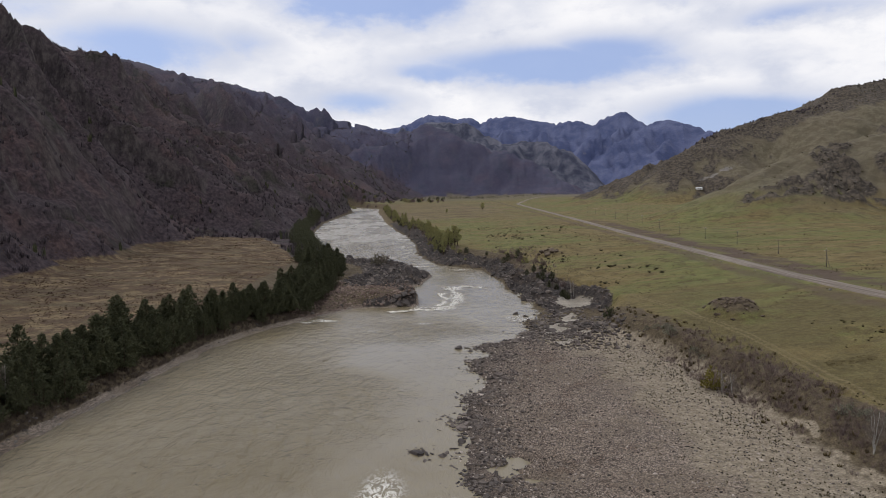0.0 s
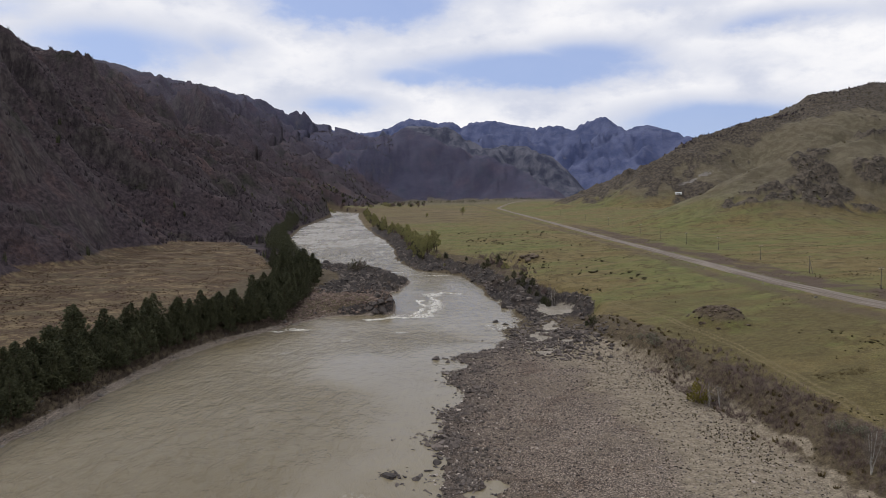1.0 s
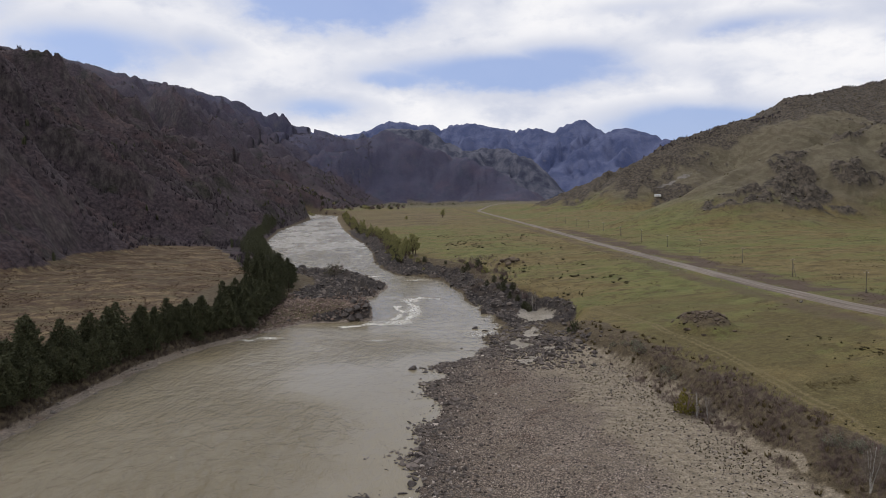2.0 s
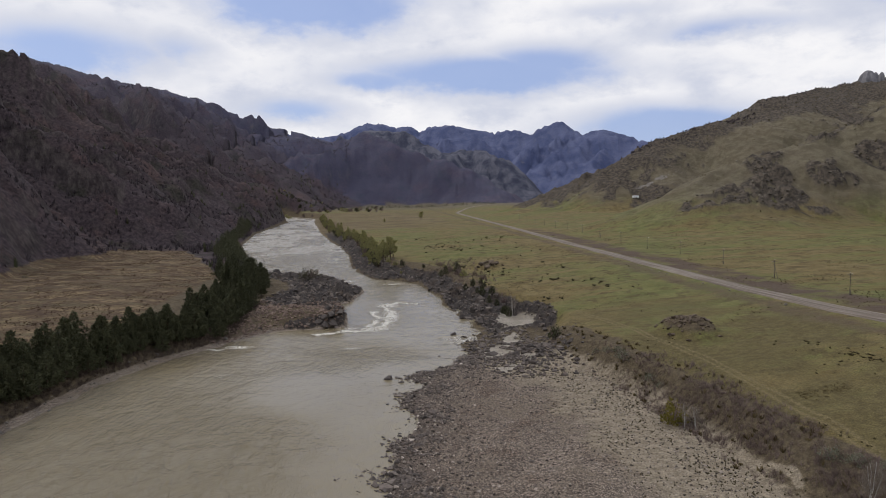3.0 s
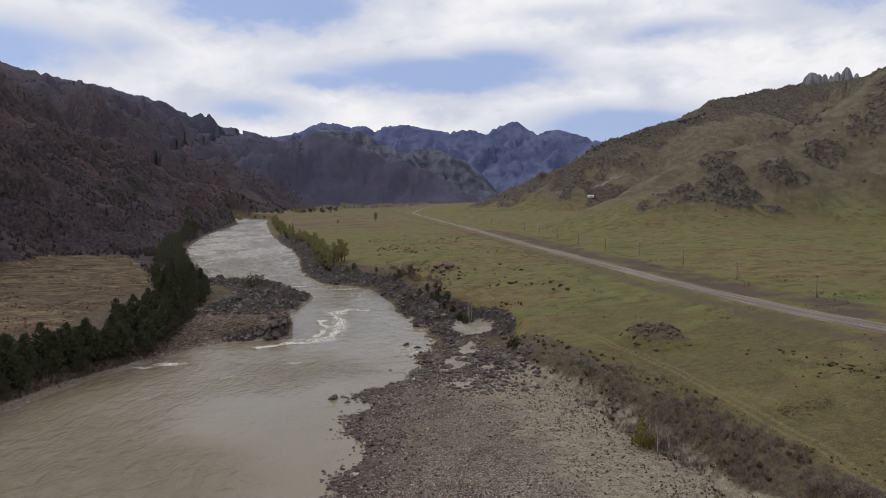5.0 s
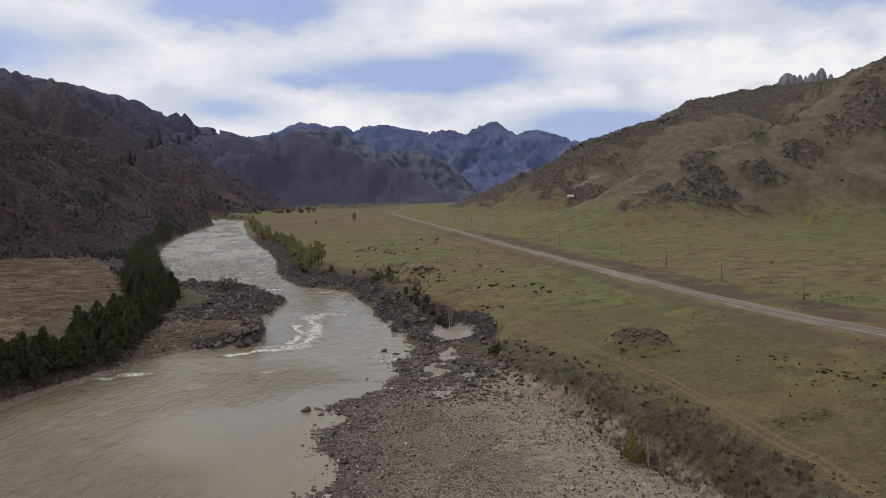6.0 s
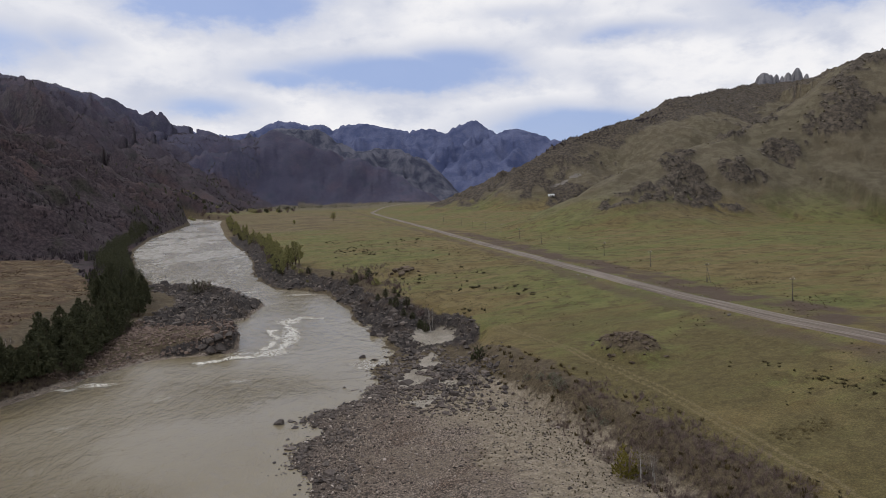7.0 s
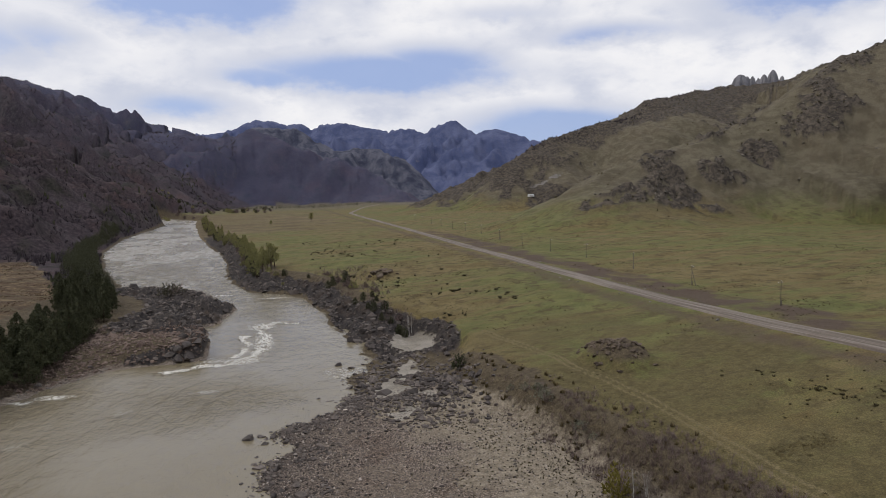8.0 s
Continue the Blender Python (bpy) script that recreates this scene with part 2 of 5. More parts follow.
    rock_l = np.maximum(smooth(y, 312, 326), smooth(y, 276, 281) * (1 - smooth(sl, 3, 6)) * (x > -32)) * (1 - smooth(y, 440, 470)) * smooth(sl, -2, 1) * (1 - smooth(sl, 26, 40))
    head = np.exp(-(((x - 58) / 9) ** 2 + ((y - 222) / 12) ** 2))
    basalt = np.clip(np.where(x > middle, rock_r, rock_l) + head * 0.5, 0, 1)
    z = z + basalt * (ridged(x, y, 13, 5, 0.62) * 2.2 + stepped(fbm(x, y, 11, 4, 0.6) * 2.6, 1.0) * 1.0 + 0.3) + head * 2.2
    mound = np.exp(-(((x - 94 + (y - 208) * 0.12) / 6.2) ** 2 + ((y - 208) / 10) ** 2) ** 2)
    z = z + mound * (4.3 + fbm(x, y, 3, 2) * 0.8)
    lump = np.exp(-(((x - 66) / 4) ** 2 + ((y - 396) / 6) ** 2) ** 2)
    z = z + lump * (2.2 + fbm(x, y, 3, 2) * 0.8)
    # mountains: ribs and gullies run down from each crest, crags step out of them
    share, mount, crest = {}, np.full(np.shape(x), -50.0), np.zeros(np.shape(x))
    wx, wy = x + fbm(x, y, 230, 3) * 34, y + fbm(x + 900, y, 230, 3) * 34
    veins, teeth = ridged(x, y, 210, 6, 0.52) - 0.42, ridged(x, y, 46, 3, 0.5) - 0.3
    for name, (line, reach0, reach1, power) in RANGES.items():
        d, along = to_line(wx, wy, line)
        d0, _ = to_line(x, y, line)
        d = np.minimum(d, d0 + 2)
        h = np.interp(along, np.arange(len(line)), [p[2] for p in line])
        far_end = (line[-1][0] - line[0][0], line[-1][1] - line[0][1])
        course = (x * far_end[0] + y * far_end[1]) / math.hypot(*far_end)
        w = reach0 + (reach1 - reach0) * smooth(along / (len(line) - 1), 0.05, 0.75)
        if name == "left":
            w = table(y, (400, 600), (900, 800), (1400, 960), (2200, 1000), (3600, 900))
        if name == "spur":
            w = table(y, (0, 290), (430, 292), (600, 300), (720, 328), (860, 345), (1080, 400), (1300, 520)) * (1 + 0.05 * fbm(x, y, 70, 3))
        u = np.clip(d / w, 0, 1)
        body = (h + 4) * (1 - u) ** power
        span = 130 if name == "spur" else 240
        ribs = ridged(course + 0.25 * d + fbm(x, y, 90, 2) * 16, d * 0.30 + 77, span, 4, 0.5) - 0.36
        amount = 0.0 if name in ("knoll", "right") else 1.0
        rib = (veins * (0.30 - 0.10 * amount) + ribs * 0.46 * amount) * h * np.clip(u * 3.0, 0.06, 1) * (1 - u) ** 0.6 + teeth * 9 * np.clip(u * 6, 0.25, 1) * (1 - u)
        if name in ("knoll", "right"):
            rib = rib * 0.5
        if name in ("far", "cliff", "face", "bend"):
            rib = rib + (ridged(x, y, 75, 3, 0.6) - 0.3) * 26 * (1 - u) ** 4
        share[name] = np.where(u < 1, np.minimum(body + rib, h + 7), -50.0)
        crest = np.where(share[name] > mount, h, crest)
        mount = np.maximum(mount, share[name])
    wild = np.maximum.reduce([share[k] for k in ("spur", "left", "bend", "far")]) >= mount - 1
    cliffs = smooth(fbm(x, y, 120, 4, 0.6), 0.02, 0.42) * wild * smooth(mount, 14, 50) * smooth(np.hypot(x, y), 150, 300) * smooth(crest - mount, 14, 60) * np.where(share["left"] >= mount - 1, 0.35, 1.0)
    size = np.where(np.hypot(x, y) < 1400, 15.0, 34.0)
    mount = mount + cliffs * np.where(np.hypot(x, y) < 1400, 0.75, 0.4) * (stepped(mount + fbm(x, y, 60, 3) * 14, size) - mount - fbm(x, y, 60, 3) * 14)
    gap = np.clip(0.5 + 0.5 * (mount - z) / 7, 0, 1)
    lifted = z * (1 - gap) + mount * gap + 7 * gap * (1 - gap)
    over = gap * smooth(wet, -2, 20)
    z = z + (lifted - z) * smooth(wet, -2, 20)
    # outcrops on the grassy hills
    hill = np.maximum(share["right"], share["knoll"])
    crop = smooth(fbm(x, y, 95, 5, 0.62), 0.42, 0.75) * smooth(hill, 44, 80) * 0.8
    for cx, cy, rx, ry, h in ((280, 562, 26, 16, 0.9), (318, 566, 30, 22, 1.1), (352, 585, 28, 26, 1.1), (366, 622, 18, 34, 1.0), (384, 660, 14, 30, 0.9), (350, 548, 34, 10, 0.9),
                              (413, 596, 22, 20, 1.1), (468, 614, 18, 18, 1.1), (492, 690, 30, 16, 0.9), (440, 660, 24, 14, 0.8), (560, 640, 26, 22, 0.8), (530, 700, 24, 14, 0.8), (615, 660, 30, 14, 0.9)):
        crop = np.maximum(crop, np.exp(-(((x - cx) / rx) ** 2 + ((y - cy) / ry) ** 2) ** 1.6) * h * smooth(fbm(x, y, 22, 3), -0.55, 0.0))
    rim, _ = to_line(x, y, RIGHT_CREST[3:])
    lawn = np.exp(-(((x - 590) / 120) ** 2 + ((y - 1070) / 75) ** 2) ** 1.5)
    patchy = fbm(x + 300, y, 110, 5, 0.6) + 0.35 * fbm(x, y, 24, 3, 0.6)
    back = smooth(share["right"] - share["knoll"], -4, 12)
    bare = back * np.maximum(smooth(share["right"], 90, 170) * smooth(patchy, 0.1, 0.45), smooth(share["right"], 10, 44) * (1 - smooth(x, 470, 570)) * smooth(patchy, -0.4, 0.15)) * (1 - 0.85 * lawn)
    bare = np.maximum(bare, (1 - smooth(rim + patchy * 34 - 46 * smooth(x, 600, 740), 22, 54)) * back)
    crown, _ = to_line(x, y, KNOLL_CREST[4:])
    bare = np.maximum(bare, 0.8 * (1 - smooth(crown + patchy * 18, 8, 24)) * (1 - back))
    z = z + crop * (2.0 + stepped(ridged(x, y, 34, 4, 0.6) * 9 + fbm(x, y, 13, 2) * 2.0, 4.5)) * smooth(rim, 15, 90) + bare * ((ridged(x, y, 30, 3, 0.6) - 0.5) * 4 + stepped(fbm(x, y, 26, 3) * 5, 3.5) * 0.6)
    scree = np.exp(-((((x - 446) * 0.96 + (y - 1061) * 0.28) / 46) ** 2 + (((y - 1061) * 0.96 - (x - 446) * 0.28 + fbm(x, y, 30, 2) * 5) / 6.5) ** 2) ** 1.5) * smooth(fbm(x, y, 14, 3), -0.7, 0.1)
    ruts = np.zeros(np.shape(x))
    for line in (TRACK, TRACK_FAR):
        d, _ = to_line(x + fbm(x, y, 20, 2) * 0.8, y, line)
        ruts = np.maximum(ruts, np.exp(-((d - 0.85) / 0.42) ** 2))
    d, _ = to_line(x + fbm(x, y, 6, 2) * 0.6, y, SAND_PATH)
    path = np.exp(-(d / 0.9) ** 2) * smooth(fbm(x, y, 9, 2), -0.5, 0.1)
    sx, sy = x + fbm(x, y, 7, 3) * 4.5, y + fbm(x + 40, y, 9, 3) * 8
    silt = np.maximum.reduce([np.exp(-(((sx - cx) / rx) ** 2 + ((sy - cy) / ry) ** 2) ** 2) for cx, cy, rx, ry in SILT])
    lip = table(y, (100, -1.5), (150, 1.0), (200, 4.0), (236, 1.0), (250, -6.0), (300, -7.0), (360, 0.0)) + fbm(x, y, 12, 3) * 2.0
    edge_y = 455 + np.clip((-100 - x) * 2.5, 0, 140) + fbm(x, y, 30, 2) * 8
    cover = {
        "gravel": np.where(x > middle, (1 - smooth(x, foot - 4, foot + 5)) * (1 - smooth(y, 224, 240)), (1 - smooth(sl, 1.5, 4)) * (1 - basalt) * (1 - smooth(y, 450, 480))),
        "sand": np.maximum(path, np.where(x > middle, smooth(x + fbm(x, y, 15, 3) * 6, foot - 32, foot - 10) * (1 - smooth(x, foot - 2, foot + 8)) * (1 - smooth(y, 215, 235)), 0)),
        "basalt": basalt * (1 - silt),
        "grass": np.where(x > middle, smooth(x, top + lip - 4, top + lip + 3), 0),
        "field": np.where(x < middle, smooth(sl, 12, 22) * (1 - smooth(y, edge_y - 8, edge_y + 14)) * (1 - smooth(y, 270, 300) * smooth(x, -92, -80)), 0),
        "plough": np.where(x > middle, smooth(y + fbm(x, y, 90, 3) * 60, 690, 900) * (1 - smooth(x + fbm(x + 90, y, 60, 3) * 40, 60, 150)) * (1 - smooth(y, 1300, 1700)) * (0.62 + 0.35 * smooth(fbm(x, y * 2.2, 120, 4), -0.3, 0.3)), 0),
        "scrub": np.maximum((x < middle) * smooth(y, edge_y - 4, edge_y + 14) * smooth(sl, 1, 4), over * (np.maximum.reduce([share[k] for k in ("spur", "left", "bend", "cliff", "face", "far")]) > hill) * smooth(mount, 4, 12)),
        "outcrop": np.clip(np.maximum(smooth(crop, 0.15, 0.6), bare), 0, 1),
        "hazy_pale_rock": smooth(np.maximum(share["cliff"] - np.maximum(share["bend"], share["far"]), share["face"] - np.maximum(share["bend"], share["far"])), -2, 8) * (y > 2400),
        # share of painted blue haze: full on the far range, rising with distance
        "distant_haze": np.clip(np.where((share["far"] > -40) & (share["far"] >= np.maximum.reduce([share[k] for k in ("left", "bend", "cliff", "face")])), 1.0, np.where((share["bend"] > -40) & (share["bend"] >= share["left"]), 0.38, smooth(np.hypot(x, y), 1500, 3400) * 0.42)), 0, 1) * over * (hill < mount - 1),
        "scree": scree,
        "hill": np.maximum(smooth(hill + fbm(x, y, 60, 3) * 8, 24, 58) * (x > 0), smooth(y, 1450, 1850)),
        "worn": np.where(x > middle, smooth(x, 60, 80) * (1 - smooth(x + fbm(x, y, 26, 3) * 10, 112, 138)) * (1 - smooth(y + fbm(x, y, 40, 3) * 25, 200, 290)), 0),
        "dirt": (np.exp(-((x - 153 + fbm(x, y, 20, 3) * 3) / 11) ** 4) * (1 - smooth(y, 560, 800)) * (0.45 + 0.5 * smooth(fbm(x, y, 17, 4), -0.5, 0.4)) + np.exp(-((x - 129 + fbm(x, y, 14, 3) * 3) / 6.5) ** 2) * 0.55) * smooth(x, 110, 125),
        "ruts": ruts,
        "silt": silt,
        "mound": np.clip(mound + lump, 0, 1),
        "damp": np.where(x > middle, np.exp(-np.clip(sr, 0, 99) / 8) * (1 - smooth(y, 235, 255)), 0),
        "pebbly": np.where(x > middle, 1 - smooth(sr + fbm(x, y, 17, 4) * 9, 4, 62), 0),
    }
    z = z - silt * np.clip(z - 0.9, 0, 9) * 0.9
    return z, cover


# ---- materials ----
def material(name, rough=0.9, gloss=0.25):
    m = bpy.data.materials.new(name)
    m.use_nodes = True
    n = Nodes(m.node_tree)
    out = n.tree.nodes["Principled BSDF"]
    out.inputs["Roughness"].default_value = rough
    out.inputs["Specular IOR Level"].default_value = gloss
    return m, n, out


def ground_material():
    m, n, out = material("ground", 0.95, 0.15)
    p = n.place()
    big, mid, fine, grit = n.noise(p, 0.012, 5, 0.6), n.noise(p, 0.09, 6, 0.65), n.noise(p, 0.55, 6, 0.7), n.noise(p, 3.0, 4, 0.7)
    streak = n.noise(n.scaled(p, 0.02, 0.10, 0.05), 1.0, 6, 0.65)
    green = n.mix(n.ramp(mid, 0.4, 0.6), (0.128, 0.136, 0.050), (0.174, 0.172, 0.066))
    straw = n.mix(n.ramp(mid, 0.4, 0.62), (0.200, 0.160, 0.076), (0.150, 0.115, 0.052))
    grass = n.mix(n.ramp(n.math("ADD", n.math("MULTIPLY", big, 0.55), n.math("MULTIPLY", streak, 0.45)), 0.44, 0.57), straw, green)
    grass = n.mix(n.math("MULTIPLY", n.ramp(n.noise(p, 0.16, 6, 0.7), 0.50, 0.64), 0.75), grass, (0.082, 0.064, 0.032))
    grass = n.mix(n.math("MULTIPLY", n.ramp(fine, 0.55, 0.7), 0.55), grass, (0.055, 0.048, 0.022))
    grass = n.mix(n.math("MULTIPLY", n.ramp(fine, 0.42, 0.3), 0.35), grass, (0.25, 0.20, 0.075))
    dull = n.mix(n.ramp(mid, 0.38, 0.62), (0.108, 0.092, 0.066), (0.160, 0.139, 0.100))
    grass = n.mix(n.math("MULTIPLY", n.attr("hill"), 0.92), grass, dull)
    grass = n.mix(n.math("MULTIPLY", n.attr("worn"), n.ramp(n.noise(p, 0.04, 6, 0.7), 0.34, 0.56)), grass, n.mix(n.ramp(fine, 0.35, 0.65), (0.098, 0.081, 0.038), (0.150, 0.126, 0.058)))
    field = n.mix(n.ramp(mid, 0.40, 0.60), (0.225, 0.170, 0.100), (0.115, 0.082, 0.050))
    field = n.mix(n.math("MULTIPLY", n.ramp(streak, 0.46, 0.6), 0.7), field, (0.115, 0.100, 0.060))
    field = n.mix(n.math("MULTIPLY", n.ramp(n.noise(p, 0.22, 6, 0.75), 0.46, 0.58), 0.8), field, (0.076, 0.048, 0.036))
    field = n.mix(n.ramp(fine, 0.5, 0.72), field, (0.075, 0.048, 0.035))
    soil = n.mix(n.ramp(fine, 0.35, 0.7), (0.082, 0.064, 0.044), (0.150, 0.122, 0.078))
    stones = n.cells(p, 5.5, "Color")
    one = n.add("ShaderNodeSeparateColor")
    n.link(stones, one.inputs[0])
    grey = n.math("ADD", n.math("MULTIPLY", n.math("POWER", one.outputs[0], 2.0), 0.75), n.math("MULTIPLY", mid, 0.35))
    gravel = n.mix(n.ramp(grey, 0.05, 0.85), (0.052, 0.042, 0.036), (0.44, 0.37, 0.305))
    gravel = n.mix(n.math("MULTIPLY", n.ramp(n.noise(p, 0.05, 6, 0.7), 0.46, 0.62), 0.7), gravel, n.mix(n.ramp(grit, 0.3, 0.7), (0.150, 0.120, 0.092), (0.270, 0.228, 0.180)))
    gravel = n.mix(n.math("MULTIPLY", n.ramp(n.noise(p, 0.075, 5, 0.7), 0.52, 0.66), 0.5), gravel, n.mix(1.0, gravel, (0.62, 0.52, 0.46), "MULTIPLY"))
    gravel = n.mix(n.math("MULTIPLY", n.attr("pebbly"), 0.42), gravel, n.mix(1.0, gravel, (0.62, 0.57, 0.56), "MULTIPLY"))
    gravel = n.mix(n.math("MULTIPLY", n.attr("damp"), 0.6), gravel, (0.060, 0.048, 0.046))
    sand = n.mix(n.ramp(fine, 0.3, 0.7), (0.195, 0.162, 0.120), (0.350, 0.302, 0.232))
    basalt = n.mix(n.ramp(fine, 0.3, 0.7), (0.026, 0.024, 0.026), (0.088, 0.076, 0.070))
    basalt = n.mix(n.math("MULTIPLY", n.ramp(mid, 0.5, 0.7), 0.5), basalt, (0.10, 0.072, 0.052))
    tufted = n.noise(p, 0.33, 5, 0.75)
    russet, wooded = n.noise(p, 0.011, 7, 0.7), n.noise(p, 0.02, 6, 0.7)
    scrub = n.mix(n.ramp(tufted, 0.36, 0.64), (0.031, 0.025, 0.030), (0.088, 0.068, 0.075))
    scrub = n.mix(n.math("MULTIPLY", n.ramp(russet, 0.48, 0.66), 0.75), scrub, n.mix(n.ramp(tufted, 0.35, 0.65), (0.054, 0.034, 0.034), (0.120, 0.078, 0.074)))
    scrub = n.mix(n.math("MULTIPLY", n.ramp(wooded, 0.52, 0.66), 0.75), scrub, n.mix(n.ramp(tufted, 0.4, 0.6), (0.018, 0.020, 0.015), (0.044, 0.045, 0.032)))
    slope = n.add("ShaderNodeSeparateXYZ")
    n.link(n.add("ShaderNodeNewGeometry").outputs["Normal"], slope.inputs[0])
    steep = n.ramp(n.math("ADD", slope.outputs[2], n.math("MULTIPLY", n.math("SUBTRACT", mid, 0.5), 0.5)), 0.64, 0.46)
    crag = n.mix(n.ramp(n.noise(n.scaled(p, 1, 1, 0.3), 0.16, 6, 0.75), 0.38, 0.66), (0.030, 0.026, 0.028), (0.118, 0.102, 0.100))
    scrub = n.mix(n.math("MULTIPLY", steep, 0.75), scrub, crag)
    rock = n.mix(n.ramp(n.noise(p, 0.22, 6, 0.72), 0.36, 0.66), (0.044, 0.038, 0.033), (0.138, 0.116, 0.092))
    # pale rock of the far cliffs, tinted blue to stand for haze
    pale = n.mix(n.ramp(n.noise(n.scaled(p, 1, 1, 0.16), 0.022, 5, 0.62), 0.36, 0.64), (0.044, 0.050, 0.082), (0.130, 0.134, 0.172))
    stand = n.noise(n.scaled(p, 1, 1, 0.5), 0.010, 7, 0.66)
    # far woods and crags, with the blue of aerial haze mixed into their colour
    hazy_forest = n.mix(n.ramp(stand, 0.36, 0.64), (0.060, 0.078, 0.168), (0.112, 0.132, 0.240))
    hazy_forest = n.mix(n.math("MULTIPLY", n.ramp(n.noise(n.scaled(p, 1, 1, 0.14), 0.035, 6, 0.7), 0.5, 0.68), n.math("ADD", n.math("MULTIPLY", steep, 0.7), 0.15)), hazy_forest, (0.20, 0.20, 0.235))
    c = soil
    for name, colour, soft in (("grass", grass, 0.15), ("field", field, 0.15), ("plough", n.mix(n.ramp(streak, 0.38, 0.62), (0.112, 0.082, 0.050), (0.196, 0.158, 0.088)), 0.45), ("gravel", gravel, 0.15), ("sand", sand, 0.2),
                               ("basalt", basalt, 0.12), ("dirt", n.mix(fine, (0.075, 0.055, 0.042), (0.14, 0.105, 0.080)), 0.3), ("ruts", (0.185, 0.150, 0.080), 0.35), ("mound", soil, 0.15),
                               ("scrub", scrub, 0.15), ("outcrop", rock, 0.32), ("distant_haze", hazy_forest, 0.45), ("hazy_pale_rock", pale, 0.2), ("scree", n.mix(fine, (0.13, 0.12, 0.11), (0.27, 0.25, 0.23)), 0.2), ("silt", n.mix(n.ramp(mid, 0.4, 0.6), (0.26, 0.235, 0.195), (0.36, 0.33, 0.285)), 0.15)):
        share = n.attr(name)
        loose = n.math("MULTIPLY", n.math("MULTIPLY", share, n.math("SUBTRACT", 1.0, share)), 3.6)
        edge = n.math("ADD", share, n.math("MULTIPLY", n.math("SUBTRACT", n.math("ADD", n.math("MULTIPLY", fine, 0.5), n.math("MULTIPLY", mid, 0.5)), 0.5), loose))
        # the painted haze goes on evenly, without a broken edge
        c = n.mix(share if name == "distant_haze" else n.ramp(edge, 0.5 - soft, 0.5 + soft), c, colour)
    n.link(n.mix(n.ramp(grit, 0.35, 0.68), n.mix(0.32, c, (0, 0, 0)), n.mix(0.30, c, n.mix(1.0, c, (1.6, 1.5, 1.35), "MULTIPLY"))), out.inputs["Base Color"])
    n.link(n.bump(grit, 0.4, 0.12, n.bump(fine, 0.8, 0.8, n.bump(mid, 0.6, 2.2))), out.inputs["Normal"])
    return m


def water_material():
    m, n, out = material("silty_water", 0.12, 0.5)
    p = n.place()
    out.inputs["IOR"].default_value = 1.36
    a = n.noise(n.scaled(p, 0.34, 0.16, 1), 1.0, 5, 0.6, 0.6)
    b = n.noise(n.scaled(p, 1.3, 0.65, 1), 1.0, 5, 0.62, 0.8)
    calm = n.ramp(n.noise(p, 0.018, 4, 0.5), 0.35, 0.65)
    foam = n.math("MULTIPLY", n.ramp(n.attr("foam"), 0.08, 0.75), n.ramp(n.math("ADD", n.noise(n.scaled(p, 0.75, 0.4, 1), 1.0, 7, 0.78, 1.8), n.math("MULTIPLY", n.attr("foam"), 0.06)), 0.51, 0.58))
    chop_sheen, lively = n.attr("chop_sheen"), n.attr("lively")
    wave = n.noise(n.scaled(p, 0.20, 0.06, 1), 1.0, 6, 0.7, 0.5)
    silt = n.mix(calm, (0.186, 0.153, 0.094), (0.215, 0.182, 0.122))
    # sky mirrored by the far waves, painted as a pale base colour
    silt = n.mix(n.math("MULTIPLY", n.math("MULTIPLY", chop_sheen, n.ramp(wave, 0.42, 0.58)), 0.9), silt, (0.45, 0.425, 0.385))
    n.link(n.mix(foam, silt, (0.70, 0.68, 0.62)), out.inputs["Base Color"])
    n.link(n.math("ADD", n.math("ADD", 0.12, n.math("MULTIPLY", chop_sheen, 0.22)), n.math("MULTIPLY", foam, 0.5)), out.inputs["Roughness"])
    n.link(n.bump(n.math("MULTIPLY", b, n.math("ADD", n.math("MULTIPLY", lively, 0.75), 0.25)), 0.8, 0.42, n.bump(n.math("MULTIPLY", a, n.math("ADD", n.math("MULTIPLY", lively, 0.8), 0.2)), 0.85, 1.6)), out.inputs["Normal"])
    return m


def mottled(name, dark, light, size=1.0, rough=0.9, bump=0.2, by="island"):
    """A plain rough surface that varies from piece to piece and within each."""
    m, n, out = material(name, rough)
    p = n.place()
    f = n.noise(p, 1.0 / size, 5, 0.65)
    one = n.add("ShaderNodeNewGeometry").outputs["Random Per Island"] if by == "island" else n.add("ShaderNodeObjectInfo").outputs["Random"]
    n.link(n.mix(n.math("ADD", n.math("MULTIPLY", one, 0.6), n.math("MULTIPLY", n.ramp(f, 0.3, 0.7), 0.4)), dark, light), out.inputs["Base Color"])
    if bump:
        n.link(n.bump(f, 0.6, bump), out.inputs["Normal"])
    return m


GROUND, WATER = ground_material(), water_material()
BASALT = mottled("basalt", (0.036, 0.032, 0.032), (0.142, 0.120, 0.106), 0.7, 0.85, 0.25, "object")
RUBBLE = mottled("basalt_rubble", (0.042, 0.037, 0.036), (0.200, 0.166, 0.144), 0.5, 0.85, 0.1)


def pebble_material():
    m, n, out = material("river_pebbles", 0.8)
    one = n.math("POWER", n.add("ShaderNodeNewGeometry").outputs["Random Per Island"], 2.2)
    f = n.noise(n.place(), 3.0, 5, 0.65)
    c = n.mix(one, (0.028, 0.023, 0.021), (0.54, 0.465, 0.40))
    n.link(n.mix(n.math("MULTIPLY", n.ramp(f, 0.35, 0.7), 0.4), c, (0.075, 0.058, 0.050)), out.inputs["Base Color"])
    return m


